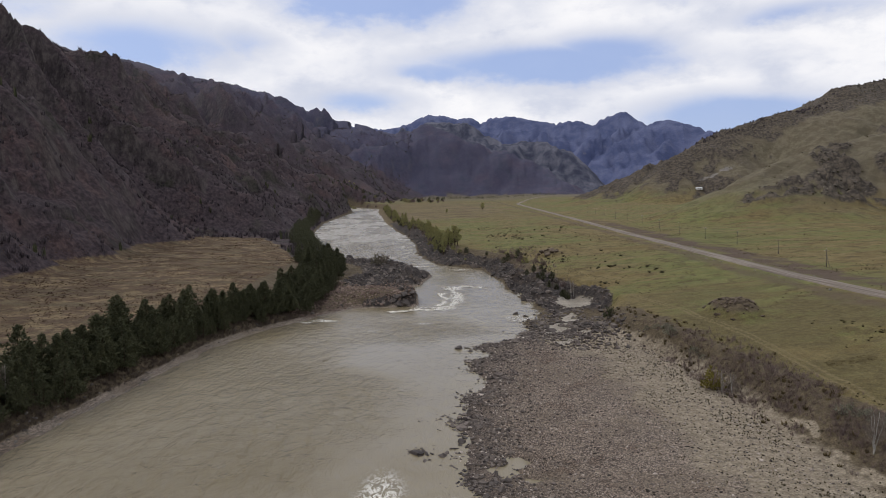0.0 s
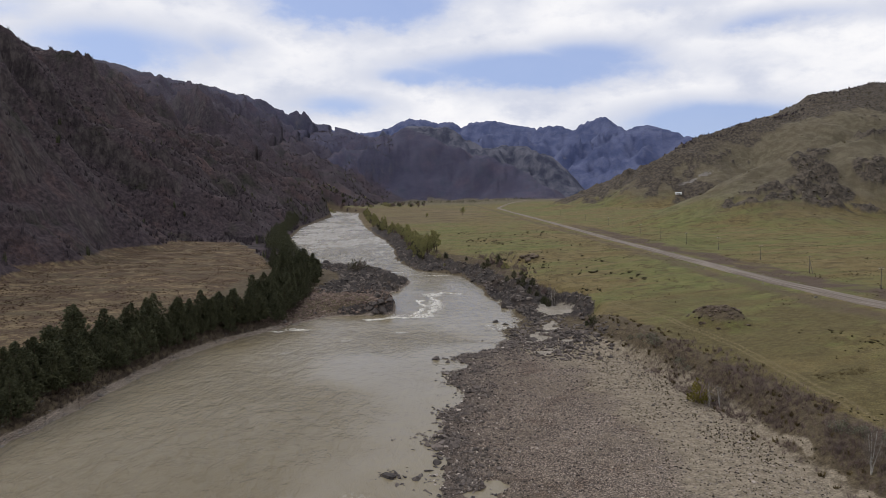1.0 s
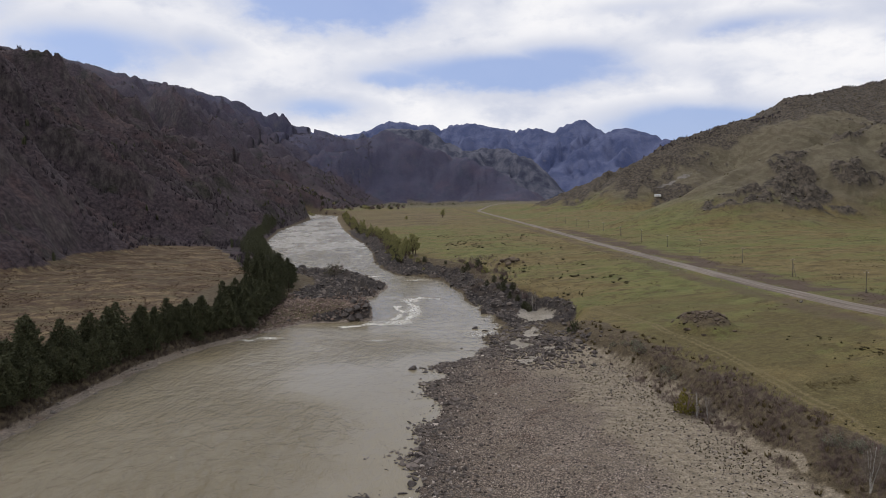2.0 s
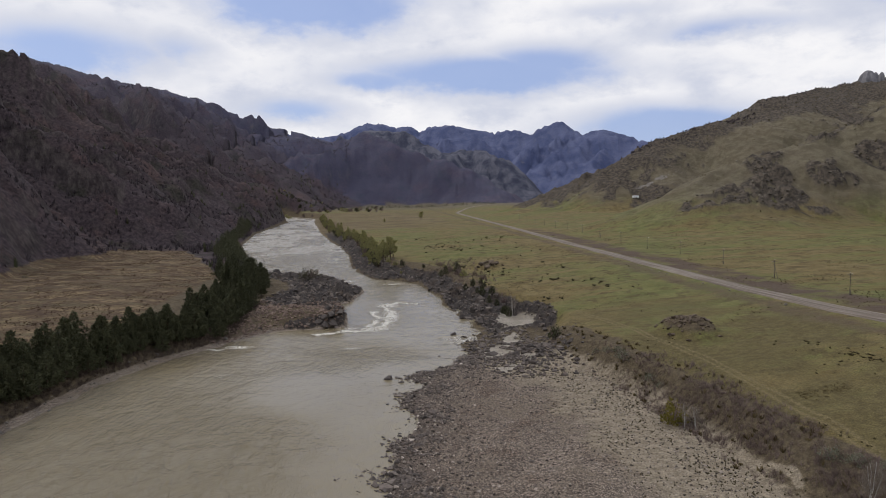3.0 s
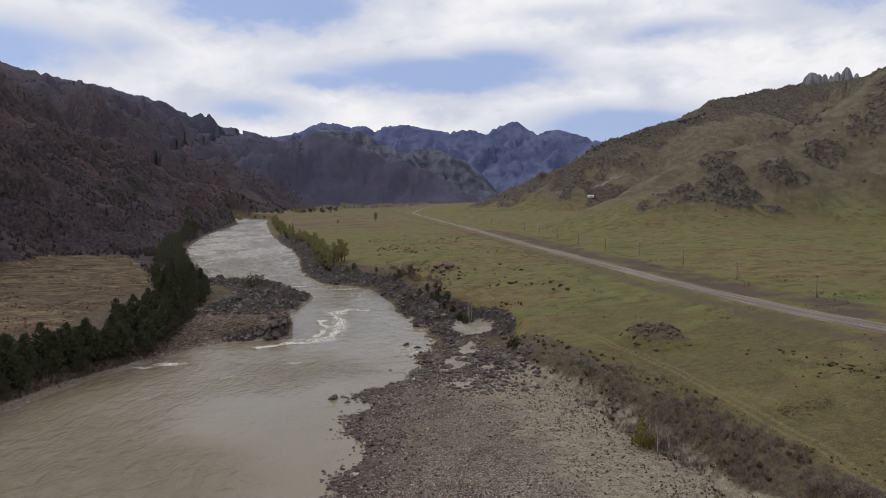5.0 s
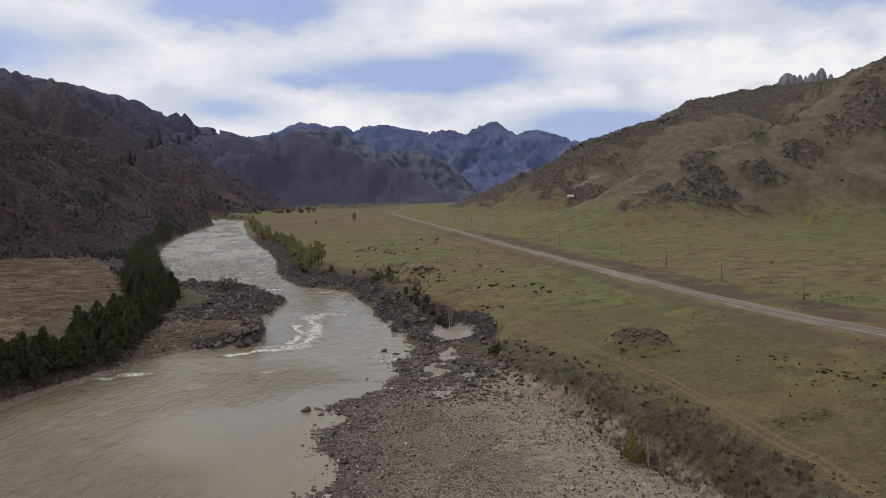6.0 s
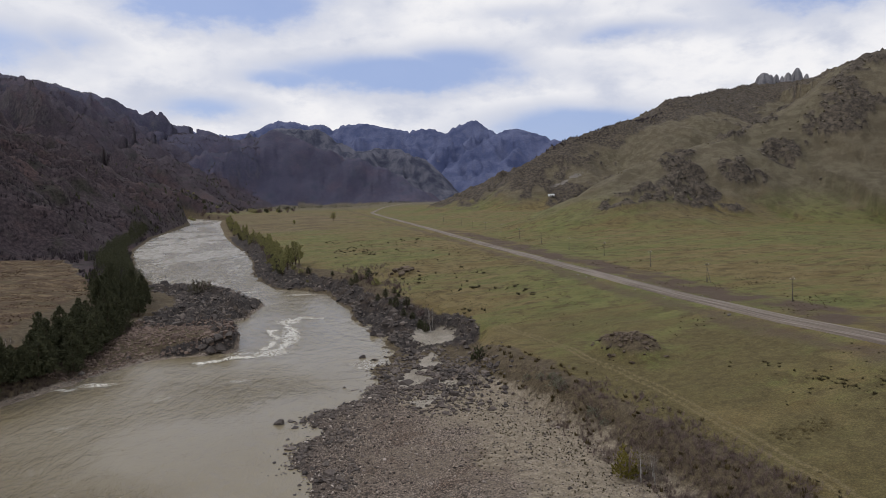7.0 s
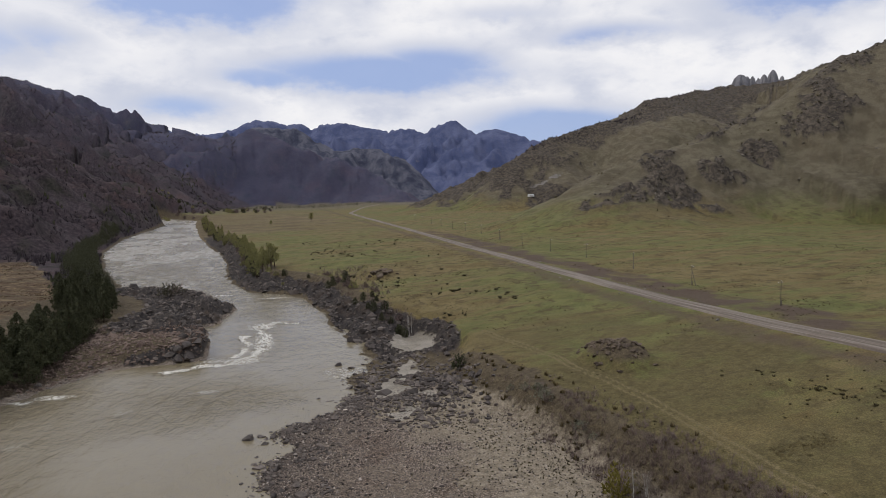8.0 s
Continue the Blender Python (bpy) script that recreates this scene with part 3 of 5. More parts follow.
PEBBLE = pebble_material()
PALE_STONE = mottled("pale_stone", (0.075, 0.066, 0.060), (0.235, 0.212, 0.192), 0.6, 0.85, 0.1)
HILL_STONE = mottled("weathered_hill_stone", (0.066, 0.058, 0.048), (0.190, 0.165, 0.132), 3.0, 0.9, 0.3)
BROWN_STONE = mottled("brown_stone", (0.062, 0.047, 0.035), (0.175, 0.135, 0.102), 0.5, 0.9, 0.15, "object")
GRANITE = mottled("pale_granite", (0.13, 0.13, 0.145), (0.30, 0.29, 0.30), 9.0, 0.85, 2.0, "object")
NEEDLES = mottled("pine_needles", (0.038, 0.044, 0.025), (0.104, 0.106, 0.054), 2.5, 0.85, 0)
DARK_BARK = mottled("dark_bark", (0.035, 0.026, 0.02), (0.10, 0.068, 0.045), 0.3, 0.95, 0.05, "object")
BIRCH_BARK = mottled("birch_bark", (0.30, 0.28, 0.25), (0.62, 0.60, 0.56), 0.5, 0.8, 0.02, "object")
TWIG = mottled("bare_twigs", (0.120, 0.090, 0.084), (0.260, 0.198, 0.180), 2.0, 0.95, 0)
PALE_TWIG = mottled("pale_twigs", (0.14, 0.115, 0.095), (0.28, 0.24, 0.20), 2.0, 0.95, 0)
SPRING_LEAF = mottled("young_leaves", (0.185, 0.185, 0.078), (0.390, 0.365, 0.155), 1.5, 0.8, 0)
YELLOW_LEAF = mottled("yellow_green_leaves", (0.13, 0.115, 0.026), (0.25, 0.21, 0.05), 1.5, 0.8, 0)
DRY_GRASS = mottled("dry_grass", (0.06, 0.045, 0.022), (0.17, 0.13, 0.06), 1.0, 0.95, 0)
TUSSOCK = mottled("dark_tussock", (0.052, 0.044, 0.023), (0.112, 0.092, 0.048), 1.0, 0.95, 0)
SLOPE_WOOD = mottled("leafless_hillside_trees", (0.036, 0.031, 0.038), (0.112, 0.090, 0.100), 14.0, 0.95, 0)
def road_material():
    m, n, out = material("gravel_road", 0.92)
    p = n.place()
    worn = n.noise(n.scaled(p, 1.1, 0.02, 0.2), 1.0, 4, 0.6)
    patch, grit = n.noise(p, 0.12, 5, 0.65), n.noise(p, 2.5, 4, 0.7)
    c = n.mix(n.ramp(worn, 0.38, 0.62), (0.150, 0.120, 0.097), (0.290, 0.248, 0.208))
    c = n.mix(n.math("MULTIPLY", n.ramp(patch, 0.45, 0.7), 0.5), c, (0.17, 0.135, 0.105))
    n.link(n.mix(n.ramp(grit, 0.35, 0.7), n.mix(0.3, c, (0, 0, 0)), c), out.inputs["Base Color"])
    n.link(n.bump(grit, 0.5, 0.06), out.inputs["Normal"])
    return m


ROAD = road_material()
WOOD = mottled("weathered_wood", (0.09, 0.078, 0.066), (0.17, 0.15, 0.13), 0.3, 0.9, 0.03, "object")
WHITE_PAINT = mottled("white_paint", (0.62, 0.62, 0.60), (0.8, 0.8, 0.78), 2.0, 0.6, 0.02, "object")
ROOF_METAL = mottled("grey_roof_metal", (0.42, 0.43, 0.45), (0.6, 0.61, 0.62), 2.0, 0.5, 0.02, "object")


# ---- ground, water ----
def rings(*spans):
    r = [spans[0][0]]
    for _, last, step in spans:
        while r[-1] < last:
            r.append(r[-1] * (1 + step))
    return np.array(r)


def sheet(name, x, y, z, closed, cover, mat):
    """A mesh from a grid of rows and columns of points."""
    rows, cols = x.shape
    me = bpy.data.meshes.new(name)
    idx = np.arange(rows * cols).reshape(rows, cols)
    nxt = np.roll(idx, -1, 1)
    if not closed:
        idx, nxt = idx[:, :-1], nxt[:, :-1]
    quads = np.stack([idx[:-1], nxt[:-1], nxt[1:], idx[1:]], -1).reshape(-1, 4)[:, ::-1]
    me.vertices.add(rows * cols)
    me.vertices.foreach_set("co", np.stack([x, y, z], -1).ravel())
    me.loops.add(quads.size)
    me.loops.foreach_set("vertex_index", quads.ravel())
    me.polygons.add(len(quads))
    me.polygons.foreach_set("loop_start", np.arange(len(quads)) * 4)
    me.polygons.foreach_set("use_smooth", np.ones(len(quads), bool))
    for key, value in cover.items():
        me.attributes.new(key, "FLOAT", "POINT").data.foreach_set("value", np.ascontiguousarray(value, np.float32).ravel())
    me.update(calc_edges=True)
    me.materials.append(mat)
    return new(name, me)


RING = rings((14, 90, 0.02), (90, 260, 0.0095), (260, 1700, 0.0074), (1700, 4960, 0.0125))
BEAR = np.radians(np.concatenate([np.arange(-40, 53.001, 0.135), np.arange(56, 320 - 1.5, 3.0)]))
R, B = np.meshgrid(RING, BEAR, indexing="ij")
X, Y = R * np.sin(B), R * np.cos(B)
Z, COVER = ground(X, Y)
tagged(sheet("ground", X, Y, Z, True, COVER, GROUND), "valley floor of meadow, gravel and scrubby mountain slopes", "ground", kind="structure")


def surf(x, y, what=None):
    """Height of the ground sheet, or one of its covers."""
    grid = Z if what is None else COVER[what]
    x, y = np.atleast_1d(np.asarray(x, float)), np.atleast_1d(np.asarray(y, float))
    r, b = np.hypot(x, y), np.arctan2(x, y)
    b = np.where(b < BEAR[0], b + 2 * np.pi, b)
    i = np.clip(np.searchsorted(RING, r) - 1, 0, len(RING) - 2)
    j = np.clip(np.searchsorted(BEAR, b) - 1, 0, len(BEAR) - 2)
    s, t = np.clip((r - RING[i]) / (RING[i + 1] - RING[i]), 0, 1), np.clip((b - BEAR[j]) / (BEAR[j + 1] - BEAR[j]), 0, 1)
    return (grid[i, j] * (1 - s) + grid[i + 1, j] * s) * (1 - t) + (grid[i, j + 1] * (1 - s) + grid[i + 1, j + 1] * s) * t


def surf1(x, y):
    return float(surf(x, y)[0])


def make_water():
    s = np.unique(np.concatenate([np.arange(-300, 60, 12.0), np.arange(60, 470, 1.2), np.arange(470, 1780, 6.0)]))
    y = np.repeat(s[:, None], 110, 1)
    lo, hi = line_x(LEFT_BANK, s) - 14, line_x(RIGHT_BANK, s) + 14
    x = lo[:, None] + (hi - lo)[:, None] * np.linspace(0, 1, 110)[None]
    foam = np.zeros_like(x)
    for cx, cy, rx, ry, f in ((3, 279, 6, 5, 0.8), (9, 305, 4, 18, 0.75), (8, 334, 6, 8, 0.7), (-43, 252, 5, 2.0, 1.0), (-50, 249, 4, 1.6, 0.8), (-9, 106, 4, 10, 0.8), (3, 98, 5, 7, 0.8), (-5, 247, 8, 3, 0.35), (12, 408, 10, 3, 0.5), (-14, 424, 9, 3, 0.5)):
        foam = np.maximum(foam, f * np.exp(-(((x - cx) / rx) ** 2 + ((y - cy) / ry) ** 2)))
    # white water curls off the spit and trails upstream
    for line in ([(-20, 270), (-12, 274), (-4, 275.5), (3, 277), (6.5, 286), (9, 300), (10.4, 318), (6.5, 331), (14, 342), (21, 337)], [(1, 284), (4, 300), (2, 318)]):
        d, _ = to_line(x + fbm(x, y, 6, 3) * 1.4, y + fbm(x + 60, y, 6, 3) * 2.2, line)
        foam = np.maximum(foam, 1.3 * np.exp(-(d / 1.3) ** 2) * smooth(fbm(x, y, 8, 3), -0.9, 0.0))
    foam = np.maximum(foam, 0.34 * smooth(fbm(x, y, 30, 3), 0.5, 0.9) * (y < 300))
    rapids = np.exp(-((y - 520) / 90) ** 2)
    lively = np.clip(smooth(fbm(x, y, 70, 3) - (x + 25) / 55, -0.5, 0.7) + rapids * 1.2 + foam * 0.6, 0, 1)
    z = fbm(x, y, 7, 3) * (0.05 + 0.10 * lively + 0.22 * rapids) + foam * fbm(x, y, 3, 2) * 0.35
    # upstream reach: rougher water that also takes the painted sky reflection
    chop_sheen = smooth(y, 340, 480) * (0.30 + 0.70 * smooth(fbm(x, y * 0.45, 42, 4), -0.45, 0.3)) * (1 - 0.65 * rapids)
    tagged(sheet("river", x, y, z, False, {"foam": foam, "chop_sheen": chop_sheen, "lively": lively}, WATER), "broad silty grey-brown river with ripples and rapids", "river", kind="structure")


make_water()


def make_road():
    line = [(139, -400), (139, 150), (139, 480), (145, 760), (147, 1000), (152, 1300), (215, 1600), (320, 1850), (450, 2000), (600, 2120)]
    t = np.arange(-400, 2110, 3.0)
    cx = np.interp(t, [p[1] for p in line], [p[0] for p in line])
    k = np.exp(-np.linspace(-2, 2, 61) ** 2)
    cx = np.convolve(np.pad(cx, 30, mode="edge"), k / k.sum(), "valid")
    side = np.linspace(-4.3, 4.3, 13)
    x, y = cx[:, None] + side[None] + perlin(t / 9, t * 0)[:, None] * 0.25 * np.sign(side)[None] * (np.abs(side) > 4)[None], np.repeat(t[:, None], 13, 1)
    z = surf(x.ravel(), y.ravel()).reshape(x.shape)
    z = z.max(1)[:, None] * 0.5 + z * 0.5 + 0.22 - 0.012 * side[None] ** 2 - 0.08 * np.exp(-((np.abs(side) - 1.4) / 0.5) ** 2)[None]
    z[:, 0], z[:, -1] = z[:, 0] - 0.6, z[:, -1] - 0.6
    tagged(sheet("road", x, y, z, False, {}, ROAD), "straight pale gravel road on a low embankment", "road", kind="structure")


make_road()


# ---- building blocks for things ----
def mesh(name, verts, faces, mat, flat=True):
    me = bpy.data.meshes.new(name)
    me.from_pydata([tuple(v) for v in verts], [], [tuple(f) for f in faces])
    me.materials.append(mat)
    if not flat:
        me.polygons.foreach_set("use_smooth", [True] * len(me.polygons))
    me.update()
    return me


def part(name, me, parent, label=""):
    ob = new(name, me)
    ob.parent = parent
    if label:
        ob["label"] = label
    return ob


def thing(name, label, category, group=""):
    return tagged(new(name), label, category, group)


def tris_mesh(name, v, f, mat):
    """A mesh of triangles from arrays."""
    me = bpy.data.meshes.new(name)
    v, f = np.asarray(v, float), np.asarray(f, int)
    me.vertices.add(len(v))
    me.vertices.foreach_set("co", v.ravel())
    me.loops.add(f.size)
    me.loops.foreach_set("vertex_index", f.ravel())
    me.polygons.add(len(f))
    me.polygons.foreach_set("loop_start", np.arange(len(f)) * 3)
    me.polygons.foreach_set("use_smooth", np.zeros(len(f), bool))
    me.update(calc_edges=True)
    me.materials.append(mat)
    return me


def ico(level):
    bm = bmesh.new()
    bmesh.ops.create_icosphere(bm, subdivisions=level, radius=1)
    v, f = np.array([p.co[:] for p in bm.verts]), np.array([[q.index for q in p.verts] for p in bm.faces])
    bm.free()
    return v, f


def stone_shape(rng, level, lump=0.28, flat=0.7):
    v, f = ico(level)
    turn = np.array(Euler(rng.uniform(0, 6.3, 3)).to_matrix())
    block = v @ turn
    block = block / (np.abs(block) ** 9).sum(1, keepdims=True) ** (1 / 9)        # between a ball and a block
    out = block @ turn.T * rng.uniform(0.75, 1.15, 3)
    for _ in range(6):                                                      # cut facets off, as broken rock has
        way = rng.normal(size=3)
        way /= np.linalg.norm(way)
        d = out @ way
        out = out - np.maximum(d - rng.uniform(0.35, 0.8), 0)[:, None] * way
    out = out * (1 + lump * rng.uniform(-1, 1, (len(v), 1)) * (0.5 if level > 1 else 0.8))
    return out * np.array([1, rng.uniform(0.65, 1.0), flat * rng.uniform(0.8, 1.1)]), f


def spread(name, shapes, x, y, z, size, mat, label, category, rng, tilt=0.0, tall=None):
    """Many small pieces in one mesh, each a turned and scaled shape."""
    vs, fs, start = [], [], 0
    pick = rng.integers(0, len(shapes), len(x))
    for k, (v, f) in enumerate(shapes):
        m = np.nonzero(pick == k)[0]
        if not len(m):
            continue
        a = rng.uniform(0, 2 * np.pi, len(m))
        ca, sa = np.cos(a)[:, None], np.sin(a)[:, None]
        s = np.asarray(size)[m][:, None]
        h = s if tall is None else np.asarray(tall)[m][:, None]
        px, py, pz = v[:, 0][None] * s, v[:, 1][None] * s, v[:, 2][None] * h
        lean = rng.normal(0, tilt, (len(m), 2)) if tilt else np.zeros((len(m), 2))
        gx, gy = ca * px - sa * py + lean[:, :1] * pz, sa * px + ca * py + lean[:, 1:] * pz
        vs.append(np.stack([gx + x[m][:, None], gy + y[m][:, None], pz + z[m][:, None]], -1).reshape(-1, 3))
        fs.append((f[None] + (np.arange(len(m)) * len(v))[:, None, None]).reshape(-1, 3) + start)
        start += len(m) * len(v)
    ob = new(name, tris_mesh(name, np.concatenate(vs), np.concatenate(fs), mat))
    return tagged(ob, label, category, kind="stuff")


def field_of(rng, count, x0, x1, y0, y1, keep):
    """Random places in a stretch of the plan, thinned by keep(x, y) from 0 to 1."""
    x, y = rng.uniform(x0, x1, count), rng.uniform(y0, y1, count)
    ok = rng.uniform(0, 1, count) < keep(x, y)
    return x[ok], y[ok]


def clumps(rng, centres, outward, size, blades, stretch=1.6):
    """Small tufts of pointed triangles round the centres."""
    n = len(centres)
    way = rng.normal(size=(n, blades, 3)) * 0.75 + outward[:, None]
    way /= np.linalg.norm(way, axis=2)[..., None]
    side = np.cross(way, rng.normal(size=(n, blades, 3)))
    side /= np.linalg.norm(side, axis=2)[..., None]
    s = (size if np.ndim(size) else np.full(n, size))[:, None, None] * rng.uniform(0.7, 1.3, (n, blades, 1))
    root = centres[:, None] + rng.normal(size=(n, blades, 3)) * s * 0.25
    tip = root + way * s * stretch
    v = np.stack([root - side * s * 0.38, root + side * s * 0.38, tip], 2).reshape(-1, 3)
    return v, np.arange(len(v)).reshape(-1, 3)


def tube(points, radii, sides=6):
    """A tapered round limb along the points."""
    pts = [Vector(p) for p in points]
    v, f = [], []
    for k, p in enumerate(pts):
        way = (pts[min(k + 1, len(pts) - 1)] - pts[max(k - 1, 0)]).normalized()
        a = way.cross(Vector((0.3, 1, 0.1))).normalized()
        b = way.cross(a)
        for s in range(sides):
            t = 2 * math.pi * s / sides
            v.append(tuple(p + (a * math.cos(t) + b * math.sin(t)) * radii[k]))
    for k in range(len(pts) - 1):
        for s in range(sides):
            q, w = k * sides + s, k * sides + (s + 1) % sides
            f += [(q, w, w + sides), (q, w + sides, q + sides)]
    for s in range(1, sides - 1):
        f += [(0, s + 1, s), ((len(pts) - 1) * sides, (len(pts) - 1) * sides + s, (len(pts) - 1) * sides + s + 1)]
    return v, f


def joined(pieces):
    v, f = [], []
    for pv, pf in pieces:
        f += [tuple(i + len(v) for i in q) for q in pf]
        v += [tuple(p) for p in pv]
    return v, f


def box_shape(sx, sy, sz, x=0, y=0, z=0):
    v = [(x + a * sx / 2, y + b * sy / 2, z + c * sz) for c in (0, 1) for b in (-1, 1) for a in (-1, 1)]
    f = [(0, 2, 3, 1), (4, 5, 7, 6), (0, 1, 5, 4), (2, 6, 7, 3), (0, 4, 6, 2), (1, 3, 7, 5)]
    return v, f


# ---- trees ----
def pine(rng, h, wide, label, group, density=1.0):
    tree = thing("pine_tree", label, "tree", group)
    lean = rng.normal(0, 0.015 * h, 2)
    t = np.linspace(0, 1, 7)
    pts = [(lean[0] * s, lean[1] * s, -0.5 + s * (h * 0.95 + 0.5)) for s in t]
    part("trunk", mesh("trunk", *tube(pts, [0.020 * h * (1 - 0.9 * s) + 0.01 for s in t]), DARK_BARK), tree)
    n = int(430 * density)
    s = rng.beta(1.1, 1.35, n)
    low = rng.uniform(0.06, 0.18)
    z = h * (low + (1 - low) * s)
    tiers = 1 + 0.14 * np.sin(s * 24 + rng.uniform(0, 6)) * (s < 0.93)
    r = wide * h * ((1 - s ** 1.35) ** 0.85 + 0.03) * (0.55 + 0.45 * np.minimum(1, s * 3)) * tiers
    a = rng.uniform(0, 2 * np.pi, n)
    lump = 1 + 0.36 * np.sin(a * 2 + z * 0.9 + rng.uniform(0, 6)) + 0.2 * np.sin(a * 5 + z * 2.1)
    d = r * np.sqrt(rng.uniform(0.15, 1, n)) * lump
    c = np.stack([lean[0] * s + d * np.cos(a), lean[1] * s + d * np.sin(a), z - 0.12 * d], 1)
    out = np.stack([np.cos(a), np.sin(a), np.full(n, 0.45)], 1)
    part("crown", tris_mesh("crown", *clumps(rng, c, out, 0.036 * h, 6, 1.5), NEEDLES), tree)
    return tree


def leafless(rng, h, label, group, bark, twig, stems=1, spread_=0.24, leaves=None, name="birch_tree"):
    tree = thing(name, label, "tree", group)
    limbs, tips = [], []
    for k in range(stems):
        a0, out = rng.uniform(0, 6.3), (0.16 * h if stems > 1 else 0.09 * h) * rng.uniform(0.5, 1.2)
        hk = h * rng.uniform(0.78, 1.0)
        pts = [(out * s ** 1.4 * math.cos(a0) + rng.normal(0, 0.006 * h), out * s ** 1.4 * math.sin(a0) + rng.normal(0, 0.006 * h), -0.4 + s * (hk + 0.4)) for s in np.linspace(0, 1, 7)]
        v, f = tube(pts, [0.0135 * h * (1 - 0.8 * s) + 0.012 for s in np.linspace(0, 1, 7)])
        part("trunk", mesh("trunk", v, f, bark), tree)
        for j in range(13):
            s = rng.uniform(0.25, 0.97)
            base = np.array(pts[0]) + (np.array(pts[-1]) - np.array(pts[0])) * s
            base[:2] = [np.interp(s, np.linspace(0, 1, 7), [p[i] for p in pts]) for i in (0, 1)]
            a, ln = rng.uniform(0, 6.3), spread_ * h * (1.15 - s) * rng.uniform(0.6, 1.2)
            end = base + np.array([math.cos(a) * ln, math.sin(a) * ln, ln * rng.uniform(0.6, 1.3)])
            limbs.append(tube([base, (base + end) / 2 + rng.normal(0, 0.02 * h, 3), end], [0.006 * h, 0.004 * h, 0.002 * h], 4))
            tips += [base * (1 - q) + end * q for q in (0.5, 0.75, 1.0)]
    part("branchwork", mesh("branchwork", *joined(limbs), twig), tree)
    c = np.repeat(np.array(tips), 3, 0) + rng.normal(0, 0.03 * h, (len(tips) * 3, 3))
    up = np.stack([rng.normal(0, 0.4, len(c)), rng.normal(0, 0.4, len(c)), np.ones(len(c))], 1)
    if leaves is None:
        v, f = clumps(rng, c, up, 0.030 * h, 3, 3.2)
        v = v.reshape(-1, 3, 3)
        mid = v[:, :2].mean(1, keepdims=True)
        v[:, :2] = mid + (v[:, :2] - mid) * 0.22
        part("twig_crown", tris_mesh("twig_crown", v.reshape(-1, 3), f, twig), tree)
    else:
        part("crown", tris_mesh("crown", *clumps(rng, c, up, 0.036 * h, 5, 1.3), leaves), tree)
    return tree


def bush(rng, w, h, label, group, leaf, twig=TWIG, tufts=210, name="shrub"):
    ob = thing(name, label, "shrub", group)
    stems = []
    for k in range(9):
        a, o = rng.uniform(0, 6.3), rng.uniform(0.2, 0.45) * w
        stems.append(tube([(0.1 * o * math.cos(a), 0.1 * o * math.sin(a), -0.3), (0.6 * o * math.cos(a), 0.6 * o * math.sin(a), 0.5 * h), (o * math.cos(a), o * math.sin(a), 0.88 * h)], [0.03 * h, 0.02 * h, 0.008 * h], 4))
    part("branchwork", mesh("branchwork", *joined(stems), twig), ob)
    a, el = rng.uniform(0, 6.3, tufts), np.arcsin(rng.uniform(0.0, 1, tufts))
    r = rng.uniform(0.45, 1, tufts) * (1 + 0.25 * np.sin(a * 3 + rng.uniform(0, 6)))
    c = np.stack([0.5 * w * r * np.cos(el) * np.cos(a), 0.5 * w * r * np.cos(el) * np.sin(a), h * (0.12 + 0.88 * r * np.sin(el))], 1)
    out = c / np.linalg.norm(c, axis=1)[:, None] + np.array([0, 0, 0.4])
    part("crown", tris_mesh("crown", *clumps(rng, c, out, 0.062 * h, 6), leaf), ob)
    return ob


def plant(models, x, y, rng, low=0.8, high=1.2, sink=0.15):
    """Copies of the models at the places, on the ground."""
    for px, py in zip(x, y):
        s = rng.uniform(low, high)
        m = Matrix.Translation((px, py, surf1(px, py) - sink)) @ Matrix.Rotation(rng.uniform(0, 6.28), 4, "Z") @ Matrix.Diagonal((s * rng.uniform(0.9, 1.1), s * rng.uniform(0.9, 1.1), s, 1))
        model = models[rng.integers(0, len(models))]
        copy_thing(model, m)


def drop_models(models):
    """The first of each kind stands nowhere: take it away once copied."""
    for model in models:
        for ob in (*model.children_recursive, model):
            bpy.data.objects.remove(ob)


rng = np.random.default_rng(11)

# pines along the far shore, thick on the point
pines = [pine(rng, h, w, "dark green pine in the dense belt on the river bank", "pines on the river bank") for h, w in ((11.0, 0.30), (9.4, 0.36), (12.0, 0.26), (8.4, 0.40), (10.2, 0.33), (6.5, 0.42))]
bx, by = [], []
for y0 in np.arange(92, 296, 3.0):
    for row in range(5):
        yy = y0 + rng.uniform(-1.6, 1.6)
        off = 6.8 + row * 3.0 + rng.uniform(-2.0, 2.4)
        if rng.uniform() < (0.95, 0.92, 0.85, 0.6, 0.35)[row]:
            bx.append(float(line_x(LEFT_BANK[:13], min(yy, 262))) - off)
            by.append(yy)
for _ in range(120):
    t = rng.uniform(0, 1)
    bx.append(-56 - 26 * t + 9 * math.sin(t * 3.1) + rng.uniform(-12, 8))
    by.append(280 + 158 * t + rng.uniform(-8, 8))
plant(pines, bx, by, rng, 0.6, 1.18)
fx, fy = [], []
for _ in range(520):
    t = rng.uniform(0, 1)
    yy = 462 + 480 * t
    fx.append(float(line_x(LEFT_BANK, yy)) - rng.uniform(5, 13 + 14 * (1 - t)))
    fy.append(yy)
for _ in range(420):
    px, py = rng.uniform(-190, -66), rng.uniform(430, 640)
    if float(line_x(LEFT_BANK, py)) - 30 < px < float(line_x(LEFT_BANK, py)) - 4 and surf1(px, py) < 24:
        fx.append(px)
        fy.append(py)
fx, fy = np.array(fx), np.array(fy)
far_pines = []
for k in range(4):
    src = np.array([q.co[:] for q in [q for q in pines[k].children if q.name.startswith("crown")][0].data.vertices])
    src = src[:len(src) // 24 * 3]
    far_pines.append((src / 11.0, np.arange(len(src)).reshape(-1, 3)))
